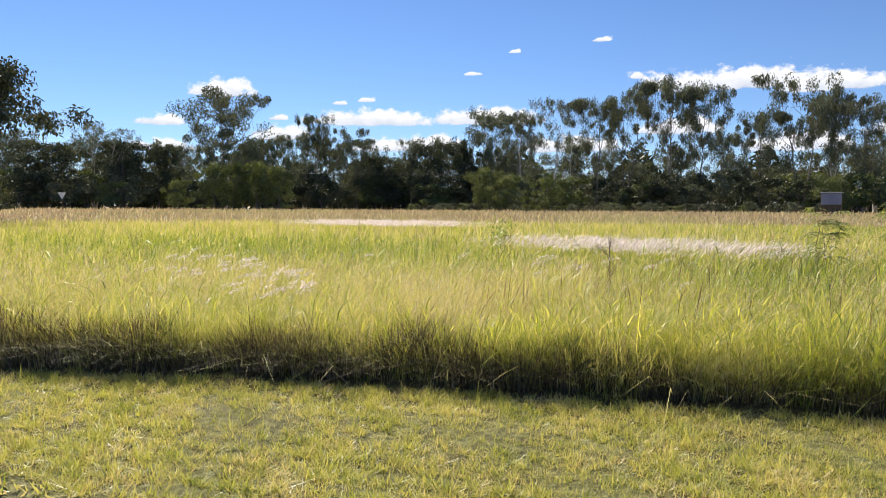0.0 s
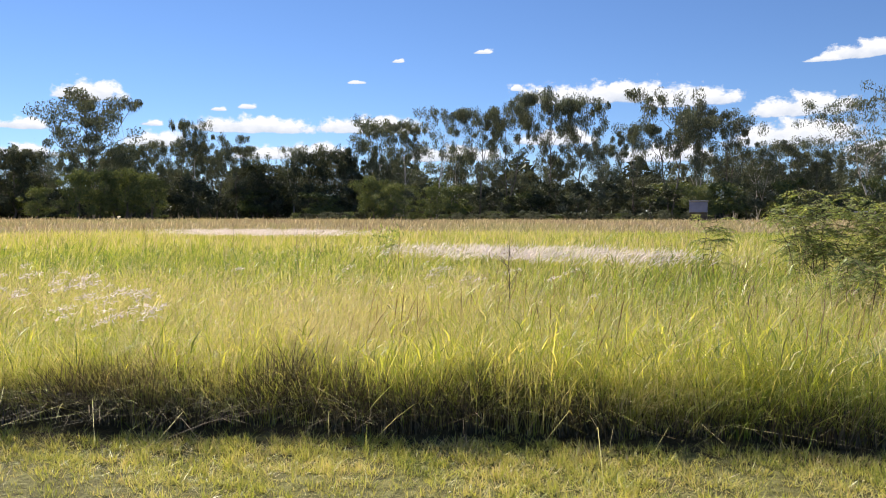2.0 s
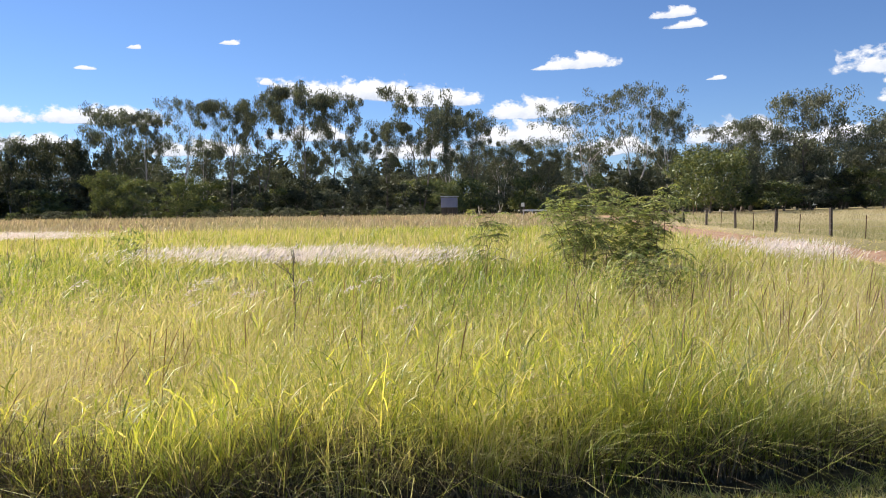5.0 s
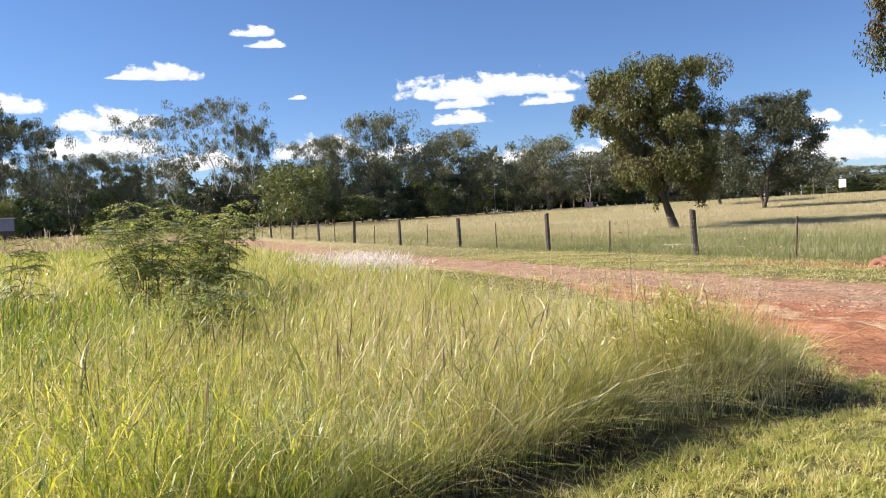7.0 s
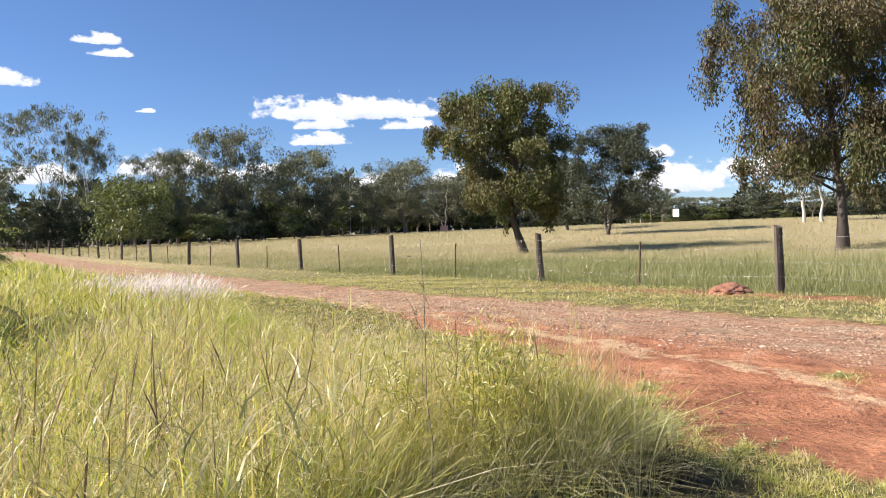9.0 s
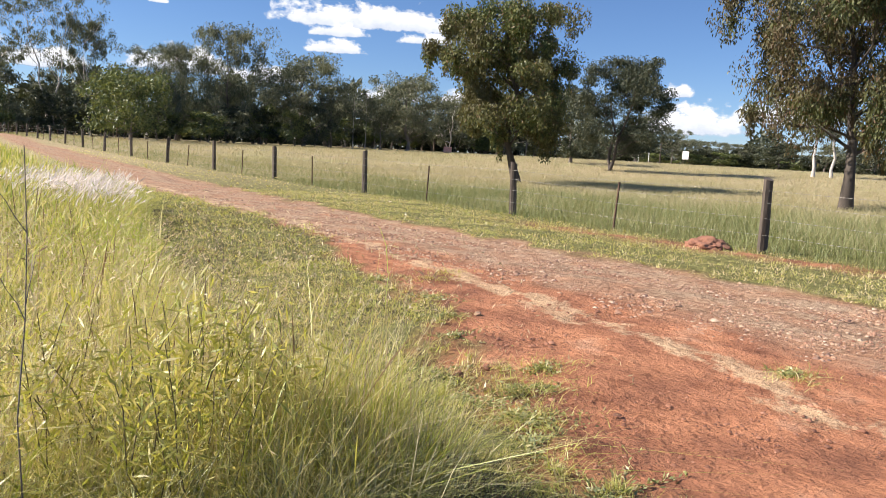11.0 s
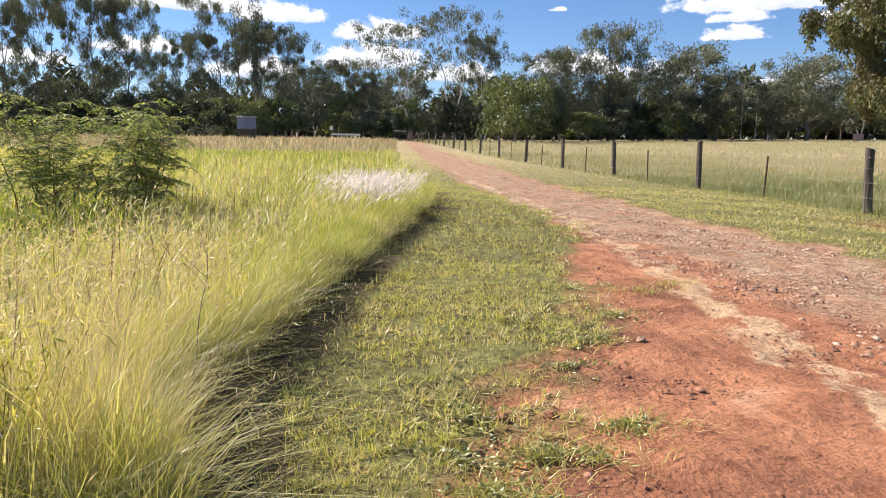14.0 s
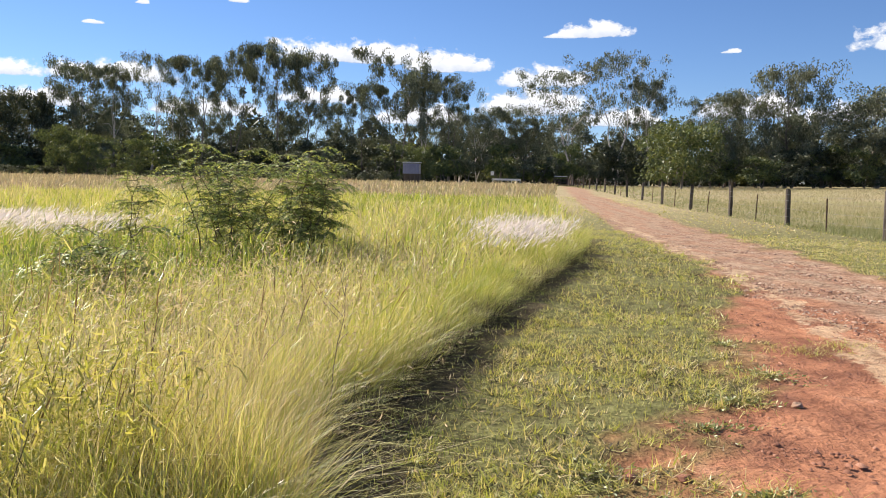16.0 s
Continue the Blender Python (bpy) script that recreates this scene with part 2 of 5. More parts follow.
def leaf_quads(base, way, length, width, r):
    """Corners of kite-shaped leaves from base along way."""
    n = len(base)
    way = way / (np.linalg.norm(way, axis=1, keepdims=True) + 1e-9)
    side = np.cross(way, r.normal(size=(n, 3)))
    side /= np.linalg.norm(side, axis=1, keepdims=True) + 1e-9
    length, width = np.broadcast_to(length, n)[:, None], np.broadcast_to(width, n)[:, None]
    mid = base + way * length * 0.45
    return np.stack([base, mid + side * width / 2, base + way * length, mid - side * width / 2], 1).reshape(-1, 3)


def leaf_tris(base, way, length, width, r):
    """Corners of small far-off leaf sprays, one triangle each."""
    n = len(base)
    way = way / (np.linalg.norm(way, axis=1, keepdims=True) + 1e-9)
    side = np.cross(way, r.normal(size=(n, 3)))
    side /= np.linalg.norm(side, axis=1, keepdims=True) + 1e-9
    length, width = np.broadcast_to(length, n)[:, None], np.broadcast_to(width, n)[:, None]
    return np.stack([base - side * width / 2, base + side * width / 2, base + way * length], 1).reshape(-1, 3)


def tris_mesh(name, co, material):
    return quick_mesh(name, co, [np.arange(len(co)).reshape(-1, 3)], material)


def quads_mesh(name, co, material):
    return quick_mesh(name, co, [np.arange(len(co)).reshape(-1, 4)], material)


def blade_field(name, xy, height, width, lean, material, segs=3, lean_az=None, spread=1.0, z0=0.0, plump=0.0, dry=None):
    """Grass blades rooted at xy, each a bent tapering strip of segs pieces."""
    n = len(xy)
    az = rng.uniform(0, 2 * np.pi, n) if lean_az is None else lean_az + rng.normal(0, spread, n)
    d = np.stack([np.sin(az), np.cos(az)], 1)
    fa = rng.uniform(0, 2 * np.pi, n)
    f = np.stack([np.cos(fa), np.sin(fa), np.zeros(n)], 1)
    s = np.linspace(0, 1, segs + 1)
    out = height[:, None] * lean[:, None] * s[None] ** 1.8
    up = height[:, None] * (s[None] - 0.35 * np.minimum(lean[:, None], 1.6) * s[None] ** 2.2)
    line = np.concatenate([xy[:, None] + d[:, None] * out[..., None], up[..., None] + (z0 + terrain(xy[:, 0], xy[:, 1]))[:, None, None]], -1)
    taper = ((1 - s) ** 0.6 if not plump else np.where(s < 0.7, 0.25, 1.0) * (1 - s ** 6))[None, :, None]
    off = f[:, None] * taper * width[:, None, None] / 2
    co = np.concatenate([(line - off)[:, :-1], (line + off)[:, :-1], line[:, -1:]], 1)
    per = 2 * segs + 1
    i = np.arange(segs - 1)
    quads = np.stack([i, i + segs, i + segs + 1, i + 1], 1)
    tri = np.array([[segs - 1, 2 * segs - 1, 2 * segs]])
    start = (np.arange(n) * per)[:, None, None]
    faces = [(start + tri[None]).reshape(-1, 3)]
    if segs > 1:
        faces.insert(0, (start + quads[None]).reshape(-1, 4))
    me = quick_mesh(name, co.reshape(-1, 3), faces, material)
    if dry is not None:
        me.attributes.new("dry", "FLOAT", "POINT").data.foreach_set("value", np.repeat(dry, per).astype(np.float32))
    return me


# ---- the plan ----
FRONT = np.array([(-60, -19), (-30, -11), (-12.45, -5.31), (-10.66, -4.41), (-8.8, -3.8), (-7.3, -3.3), (-5.7, -2.86), (-4.0, -2.33), (-3.1, -2.12), (-2.0, -2.25), (-1.2, -2.35)])
VERGE_Y = np.array([-2.3, -1.4, 0, 1.9, 5.9, 10, 14, 23, 45, 67, 140])
VERGE_X = np.array([-1.42, -1.67, -1.73, -1.32, -0.36, 0.7, 1.3, 1.6, 2.9, 4.6, 10.5])
RED_Y = np.array([-9, -5, -3, -1.7, -0.3, 0.6, 1.6, 3.0, 4.7, 5.4, 7.0, 10, 18, 40, 67, 140])
RED_X = np.array([-0.75, -1.05, -1.1, -1.0, -0.38, 0.05, 0.85, 1.05, 1.2, 1.75, 2.3, 2.6, 2.45, 3.8, 5.6, 11.5])
ROAD_Y = np.array([-20, -5, 3, 11, 24, 46, 62, 140])
ROAD_X = np.array([6.2, 5.8, 5.45, 5.1, 5.6, 7.0, 7.4, 13.5])


def soft_noise(x, y, scale, seed=0):
    """Smooth noise in about -1..1 from a few crossed waves."""
    r = np.random.default_rng(seed)
    total = np.zeros(np.shape(x))
    for k in range(7):
        a, ph, fr = r.uniform(0, 2 * np.pi), r.uniform(0, 2 * np.pi), r.uniform(0.6, 1.9)
        total = total + np.sin((np.cos(a) * x + np.sin(a) * y) * fr * 2 * np.pi / scale + ph)
    return total / 3.2


def front_y(x):
    return np.interp(x, FRONT[:, 0], FRONT[:, 1])


def in_meadow(x, y, grow=-0.24):
    wob = 0.13 * soft_noise(x, y, 1.9, 3) + 0.07 * soft_noise(x, y, 0.5, 4)
    return (y > front_y(x) + wob - grow) & (x < np.interp(y, VERGE_Y, VERGE_X) + wob + grow)


def red_mask(x, y):
    wob = 0.22 * soft_noise(x, y, 1.3, 5) + 0.14 * soft_noise(x, y, 0.4, 6)
    left = x - np.interp(y, RED_Y, RED_X) + wob * np.clip(1.4 - y / 20, 0.4, 1)
    right = np.interp(y, ROAD_Y, ROAD_X) - x + 0.3 * soft_noise(x, y, 1.6, 8)
    return np.clip(left / 0.35, 0, 1) * np.clip(right / 0.45 + 0.3, 0, 1)


def terrain(x, y):
    """The level ground near by climbs gently far off, more so to the east."""
    x, y = np.asarray(x, float), np.asarray(y, float)
    ahead = np.clip((y + 60) / 60, 0, 1)
    t = np.clip((x - 18) / 95, 0, 1)
    u = np.clip((np.hypot(x + 4, y + 5) - 35) / 70, 0, 1)
    return ahead * (1.5 * t * t * (3 - 2 * t) + 0.6 * u * u * (3 - 2 * u))


def ground_at(x, y):
    return float(terrain(x, y))


# ---- ground ----
def graded(lo, a, b, hi, fine, grow=1.17):
    """Grid lines, fine between a and b, widening out to lo and hi."""
    mid = list(np.arange(a, b, fine))
    step, v, up = fine, b, []
    while v < hi:
        up.append(v)
        step *= grow
        v += step
    step, v, down = fine, a, []
    while v > lo:
        step *= grow
        v -= step
        down.append(max(v, lo))
    return np.array(down[::-1] + mid + up + [hi])


gx = graded(-3000, -10, 9.5, 3000, 0.13)
gy = graded(-3000, -6.5, 14, 3000, 0.13)
X, Y = np.meshgrid(gx, gy, indexing="ij")
near = np.clip(1 - np.hypot(X + 1, Y) / 60, 0, 1)
red = red_mask(X, Y)
# carried out past the blades: thatch brown also paints their shadow band
meadow = in_meadow(X, Y, 0.2).astype(float)
Z = near * (0.02 * soft_noise(X, Y, 2.3, 11) + 0.008 * soft_noise(X, Y, 0.5, 12)) - 0.03 * red * near
ruts = np.exp(-((X - np.interp(Y, ROAD_Y, ROAD_X) + 0.9) / 0.3) ** 2) + np.exp(-((X - np.interp(Y, ROAD_Y, ROAD_X) + 2.5) / 0.3) ** 2)
Z -= 0.02 * ruts * near
Z += terrain(X, Y)


def bank_at(x, y):
    """How bare the dug red bank along the fence is."""
    return np.exp(-((x - 8.5 + 0.1 * (y - 4)) / 0.5) ** 2) * np.clip((y + 3) / 2, 0, 1) * np.clip((9.5 - y) / 3, 0, 1) * (0.7 + 0.5 * soft_noise(x, y, 0.9, 57)).clip(0, 1)


bank = bank_at(X, Y)
pale_x = np.interp(Y, [-4, -2, -0.4, 1.15, 3.1, 6, 9, 16, 40], [0.7, 1.35, 1.8, 2.0, 2.3, 2.65, 3.0, 2.95, 4.5]) + 0.16 * soft_noise(X, Y, 1.4, 15)
pale = np.exp(-((X - pale_x) / (0.2 + 0.1 * soft_noise(X, Y, 0.9, 16).clip(-1, 1))) ** 2) * (0.68 + 0.4 * soft_noise(X, Y, 0.6, 17) + 0.22 * soft_noise(X, Y, 0.25, 19)).clip(0, 1) * np.clip((46 - Y) / 30, 0, 1)
gravel = np.clip((X - np.interp(Y, [-5, 0, 4, 7, 12], [1.6, 2.7, 2.7, 2.3, 1.5]) + 0.25 * soft_noise(X, Y, 1.5, 20)) / 0.7, 0, 1) * red * (0.75 + 0.25 * soft_noise(X, Y, 1.1, 18)).clip(0, 1)
far_left_road = np.clip(1 - np.abs(np.hypot(X + 6.5, Y + 7.5) - 126) / 7, 0, 1) * (np.arctan2(X + 6.5, Y + 7.5) < radians(-40))
nx, ny = X.shape
idx = np.arange(nx * ny).reshape(nx, ny)
cells = np.stack([idx[:-1, :-1], idx[1:, :-1], idx[1:, 1:], idx[:-1, 1:]], -1).reshape(-1, 4)


def ground_mat():
    m, nt, out = node_mat("open_ground")
    layer = {}
    for name in ("red", "meadow", "pale", "gravel", "bank", "farroad"):
        a = nt.nodes.new("ShaderNodeAttribute")
        a.attribute_name = name
        layer[name] = a.outputs["Fac"]
    mid = position_noise(nt, 1.3, 5)
    fine = position_noise(nt, 14, 5, 0.65)
    grit = position_noise(nt, 75, 3, 0.7)
    broad = position_noise(nt, 0.06, 4)
    turf = ramp(nt, fine, [(0.3, (0.07, 0.065, 0.026)), (0.5, (0.15, 0.15, 0.05)), (0.7, (0.23, 0.23, 0.08))])
    openfield = ramp(nt, broad, [(0.35, (0.3, 0.27, 0.13)), (0.5, (0.36, 0.3, 0.17)), (0.65, (0.29, 0.28, 0.12))])
    # dark brown thatch, also the painted shade along the meadow's foot
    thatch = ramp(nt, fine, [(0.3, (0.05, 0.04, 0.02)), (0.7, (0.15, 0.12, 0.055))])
    redcol = ramp(nt, mid, [(0.3, (0.19, 0.085, 0.05)), (0.47, (0.32, 0.143, 0.077)), (0.6, (0.41, 0.19, 0.1)), (0.75, (0.47, 0.28, 0.175))])
    gravelcol = ramp(nt, fine, [(0.3, (0.2, 0.13, 0.08)), (0.5, (0.34, 0.245, 0.16)), (0.7, (0.5, 0.385, 0.26))])
    palecol = ramp(nt, fine, [(0.3, (0.45, 0.32, 0.18)), (0.7, (0.6, 0.46, 0.29))])
    geo = nt.nodes.new("ShaderNodeNewGeometry")
    ln = nt.nodes.new("ShaderNodeVectorMath")
    ln.operation = "LENGTH"
    nt.links.new(geo.outputs["Position"], ln.inputs[0])
    away = nt.nodes.new("ShaderNodeMapRange")
    away.inputs[1].default_value, away.inputs[2].default_value = 14, 40
    nt.links.new(ln.outputs["Value"], away.inputs[0])
    col = mixed(nt, away.outputs[0], turf, openfield)
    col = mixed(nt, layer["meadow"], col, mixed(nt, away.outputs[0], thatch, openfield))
    col = mixed(nt, layer["red"], col, redcol)
    col = mixed(nt, layer["gravel"], col, gravelcol)
    jag = nt.nodes.new("ShaderNodeMath")
    jag.operation = "MULTIPLY_ADD"
    jag.inputs[1].default_value, = (1.1,)
    nt.links.new(fine, jag.inputs[0])
    nt.links.new(layer["pale"], jag.inputs[2])
    step = nt.nodes.new("ShaderNodeMapRange")
    step.inputs[1].default_value, step.inputs[2].default_value, step.inputs[4].default_value = 0.86, 1.12, 0.7
    nt.links.new(jag.outputs[0], step.inputs[0])
    col = mixed(nt, step.outputs[0], col, palecol)
    col = mixed(nt, layer["bank"], col, redcol)
    col = mixed(nt, layer["farroad"], col, (0.55, 0.5, 0.45))
    col = mixed(nt, 0.8, col, ramp(nt, grit, [(0.33, (0.5, 0.47, 0.45)), (0.42, (0.97, 0.97, 0.97)), (0.7, (1.15, 1.15, 1.15))]), "MULTIPLY")
    speck = position_noise(nt, 24, 4, 0.75)
    col = mixed(nt, 0.8, col, ramp(nt, speck, [(0.34, (0.45, 0.42, 0.4)), (0.41, (1, 1, 1)), (0.68, (1.08, 1.08, 1.08))]), "MULTIPLY")
    streak = position_noise(nt, 2.6, 6, 0.7, stretch=(1.6, 0.5, 1))
    col = mixed(nt, 0.75, col, ramp(nt, streak, [(0.36, (0.72, 0.68, 0.66)), (0.5, (1, 1, 1)), (0.66, (1.12, 1.13, 1.14))]), "MULTIPLY")
    crust = position_noise(nt, 4.5, 8, 0.72)
    col = mixed(nt, 0.85, col, ramp(nt, crust, [(0.36, (0.62, 0.56, 0.54)), (0.47, (0.98, 0.97, 0.97)), (0.62, (1.16, 1.15, 1.13))]), "MULTIPLY")
    bsdf = add(nt, "ShaderNodeBsdfPrincipled", Roughness=0.95)
    bsdf.inputs["Specular IOR Level"].default_value = 0.2
    nt.links.new(col, bsdf.inputs["Base Color"])
    hs = nt.nodes.new("ShaderNodeMath")
    hs.operation = "ADD"
    nt.links.new(fine, hs.inputs[0])
    nt.links.new(crust, hs.inputs[1])
    bp = add(nt, "ShaderNodeBump", Strength=0.9, Distance=0.045)
    nt.links.new(hs.outputs[0], bp.inputs["Height"])
    nt.links.new(bp.outputs[0], bsdf.inputs["Normal"])
    nt.links.new(bsdf.outputs[0], out.inputs[0])
    return m


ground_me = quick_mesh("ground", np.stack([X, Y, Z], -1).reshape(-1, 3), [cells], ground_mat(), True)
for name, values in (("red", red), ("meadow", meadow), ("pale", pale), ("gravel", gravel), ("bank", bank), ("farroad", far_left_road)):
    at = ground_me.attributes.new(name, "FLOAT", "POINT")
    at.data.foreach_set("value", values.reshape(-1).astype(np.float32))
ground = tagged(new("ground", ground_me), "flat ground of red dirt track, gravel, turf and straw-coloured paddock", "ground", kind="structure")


# ---- grasses ----
def scatter(n, x0, x1, y0, y1):
    return np.stack([rng.uniform(x0, x1, n), rng.uniform(y0, y1, n)], 1)


def walk_gap(p):
    """Distance in plan from the worn line beside the meadow's corner."""
    a, b = np.array((-9.0, -5.5)), np.array((-1.0, -3.8))
    t = np.clip(((p - a) @ (b - a)) / ((b - a) @ (b - a)), 0, 1)
    return np.linalg.norm(p - a - t[:, None] * (b - a), axis=1)


def stuff(name, me, label, category="grass"):
    return tagged(new(name, me), label, category, kind="stuff")


def meadow_height(p):
    tall = 0.56 + 0.12 * soft_noise(p[:, 0], p[:, 1], 3.5, 21) + 0.085 * soft_noise(p[:, 0], p[:, 1], 0.9, 22)
    corner = 0.26 * np.exp(-(np.hypot(p[:, 0] + 2.6, p[:, 1] + 1.3) / 1.3) ** 2)
    lip = np.minimum(p[:, 1] - front_y(p[:, 0]), np.interp(p[:, 1], VERGE_Y, VERGE_X) - p[:, 0])
    return (tall + corner) * np.clip(0.86 + lip * 0.4, 0.8, 1)


def plumes_at(p):
    """How thick the white-headed grass stands."""
    a = np.exp(-(((p[:, 0] + 0.5) / 1.1) ** 2 + ((p[:, 1] - 10.0) / 3.2) ** 2) ** 2)
    b = np.exp(-(((p[:, 0] + 11.0 + 0.25 * (p[:, 1] - 8)) / 3.6) ** 2 + ((p[:, 1] - 8.8 + 0.1 * (p[:, 0] + 11)) / 2.0) ** 2) ** 2)
    c = np.exp(-(((p[:, 0] + 30) / 5) ** 2 + ((p[:, 1] - 24) / 3) ** 2) ** 2)
    return np.maximum(np.maximum(a, b), c) * np.clip(0.6 + 0.6 * soft_noise(p[:, 0], p[:, 1], 2.2, 66) + 0.4 * soft_noise(p[:, 0], p[:, 1], 0.7, 67), 0.04, 1)


def dome(p, x, y, rx, ry):
    return np.exp(-((p[:, 0] - x) / rx) ** 2 - ((p[:, 1] - y) / ry) ** 2)


def dryness(p):
    """0 where the meadow is lush, 0.6 where it is straw, by plan."""
    d = 0.2 + 0.1 * soft_noise(p[:, 0], p[:, 1], 5.0, 61) + 0.11 * soft_noise(p[:, 0], p[:, 1], 1.1, 62)
    d -= 0.3 * dome(p, -21, 6, 10, 4.5) + 0.06 * dome(p, -6.3, -1.9, 2.4, 1.4) + 0.28 * dome(p, -7.0, 4.6, 2.4, 2.6) + 0.22 * dome(p, -5, 38, 9, 9) + 0.28 * dome(p, -6.2, 6.0, 2.2, 2.0)
    d += 0.15 * dome(p, -12, -0.4, 4, 2.2) + 0.12 * dome(p, -2.4, 2.5, 1.6, 5) + 0.1 * dome(p, -2.0, -1.0, 1.2, 1.3)
    return np.clip(d + 0.3 * np.clip((np.hypot(p[:, 0], p[:, 1]) - 40) / 40, 0, 1), -0.1, 0.6)


WIND = radians(60)
for lo, hi, count, width, segs, box in ((0, 3.8, 2500, 0.0054, 3, (-13, 0, -6, 3)), (3.8, 8.5, 850, 0.01, 2, (-18, 1, -8, 7)),
                                        (8.5, 20, 210, 0.02, 2, (-28, 3, -14, 18)), (20, 48, 30, 0.05, 2, (-55, 4, -20, 46)), (48, 112, 4.5, 0.13, 1, (-110, 11, -20, 108))):
    area = (box[1] - box[0]) * (box[3] - box[2])
    p = scatter(int(area * count), *box)
    g = walk_gap(p)
    p = p[(g >= lo) & (g < hi) & in_meadow(p[:, 0], p[:, 1]) & (p[:, 0] < p[:, 1] * 3 + 30)]
    if lo < 15:
        lump = soft_noise(p[:, 0], p[:, 1], 0.4, 31) + 0.7 * soft_noise(p[:, 0], p[:, 1], 0.17, 32)
        keep = lump + rng.normal(0, 0.5, len(p)) > -0.4
        p, lump = p[keep], lump[keep]
        h = meadow_height(p) * rng.uniform(0.35, 1.14, len(p)) * (1 + 0.21 * lump)
    else:
        h = meadow_height(p) * rng.uniform(0.55, 1.15, len(p))
    lean = rng.gamma(1.5, 0.42, len(p)) * (1 - 0.5 * dome(p, -1.5, -0.9, 0.7, 1.6))
    z0 = np.zeros(len(p))
    if lo < 15:
        # about half are side leaves, springing from the stems and arching over
        side = rng.random(len(p)) < 0.5
        z0[side] = h[side] * rng.uniform(0.2, 0.85, side.sum())
        h[side] = rng.uniform(0.12, 0.3, side.sum())
        lean[side] = rng.gamma(3.0, 0.42, side.sum())
    me = blade_field("meadow_grass", p, h, width * rng.uniform(0.5, 1.4, len(p)), lean, GRASS if hi < 100 else PINKISH, segs, WIND, 2.0, z0=z0, dry=dryness(p) - 0.12)
    stuff("meadow_grass", me, "tall yellow-green meadow grass bending in the wind" if hi < 100 else "distant tawny pink seeding grass before the trees")
    # fine seed heads over the blades
    q = p[rng.random(len(p)) < ((0.13 if lo < 8 else 0.2) + 0.08 * dome(p, -1.9, -0.9, 0.9, 1.6)) * np.clip(0.3 + 2.2 * dryness(p), 0.15, 1.3)]
    hq = meadow_height(q) * rng.uniform(0.95, 1.3, len(q)) * (1 + 0.25 * dome(q, -1.9, -0.9, 0.9, 1.4))
    if lo < 8:
        # loose panicles: a thin stalk and a haze of tiny spikelets
        lean = rng.gamma(2.0, 0.2, len(q))
        az = WIND + rng.normal(0, 0.8, len(q))
        stuff("grass_stalks", blade_field("grass_stalks", q, hq, np.full(len(q), 0.0026), lean, STRAW, 2, az, 0.0), "thin straw stalks of seeding grass")
        per = 4
        tip = np.stack([q[:, 0] + np.sin(az) * hq * lean, q[:, 1] + np.cos(az) * hq * lean, hq * (1 - 0.35 * np.minimum(lean, 1.6))], 1)
        tip = np.repeat(tip, per, 0) + rng.normal(0, 1, (len(q) * per, 3)) * (0.028, 0.028, 0.045)
        heads = leaf_quads(tip, rng.normal(0, 1, tip.shape) + (0.6, 0.4, 0.2), rng.uniform(0.014, 0.034, len(tip)), 0.0045 if lo < 3 else 0.008, rng)
        stuff("grass_seed_heads", quads_mesh("grass_seed_heads", heads, STRAW), "hazy straw-coloured seed heads over the meadow grass")
    else:
        stuff("grass_seed_heads", blade_field("grass_seed_heads", q, hq, width * 1.2 * rng.uniform(0.6, 1.3, len(q)), rng.gamma(2.0, 0.2, len(q)), STRAW, 2, WIND, 0.8, plump=1.0), "straw-coloured seed heads standing over the meadow grass")

# the thick outer fringe of the meadow
u = rng.uniform(-13.5, -1.5, 21000)
p = np.stack([u, front_y(u) + rng.uniform(0.12, 0.7, len(u))], 1)
v = -1.7 + 10.7 * rng.uniform(0, 1, 25000) ** 1.4
p = np.concatenate([p, np.stack([np.interp(v, VERGE_Y, VERGE_X) - rng.uniform(0.12, 0.7, len(v)), v], 1)])
p = p[in_meadow(p[:, 0], p[:, 1], -0.18)]
h = meadow_height(p) * rng.uniform(0.4, 1.0, len(p))
stuff("meadow_fringe", blade_field("meadow_fringe", p, h, rng.uniform(0.004, 0.009, len(p)), rng.gamma(1.8, 0.4, len(p)) * (1 - 0.6 * dome(p, -1.5, -0.7, 0.6, 1.8)), GRASS, 2, WIND, 2.6, dry=dryness(p) - 0.12), "thick fringe of tall grass along the mown edge")

# coarse broad-leaved grass along the front, lit through by the sun
TUSSOCK = leaf_mat("grey_tussock_grass", [(0.0, (0.13, 0.15, 0.06)), (0.4, (0.32, 0.33, 0.16)), (0.75, (0.5, 0.47, 0.27)), (1.0, (0.72, 0.65, 0.45))], None, 0.3, 0.36, 0.05, 0.45)
COARSE = leaf_mat("coarse_green_grass", [(0.0, (0.1, 0.15, 0.03)), (0.3, (0.28, 0.34, 0.055)), (0.65, (0.52, 0.54, 0.1)), (0.9, (0.64, 0.59, 0.19)), (1.0, (0.7, 0.62, 0.34))], None, 0.35, 0.6, 0.045, 0.45)
u = rng.uniform(-12.5, -3.3, 26000)
p = np.stack([u, front_y(u) + 0.2 + rng.gamma(1.4, 0.5, len(u))], 1)
lump = soft_noise(p[:, 0], p[:, 1], 0.33, 71)
p = p[in_meadow(p[:, 0], p[:, 1], -0.18) & (lump + rng.normal(0, 0.5, len(p)) > -0.1) & (rng.random(len(p)) < 0.3 + 0.7 * np.clip((p[:, 0] + 9.5) / 1.5, 0, 1))]
h = meadow_height(p) * rng.uniform(0.5, 1.2, len(p)) * (1 + 0.25 * soft_noise(p[:, 0], p[:, 1], 0.5, 72))
lean = rng.gamma(2.0, 0.26, len(p))
side = rng.random(len(p)) < 0.55
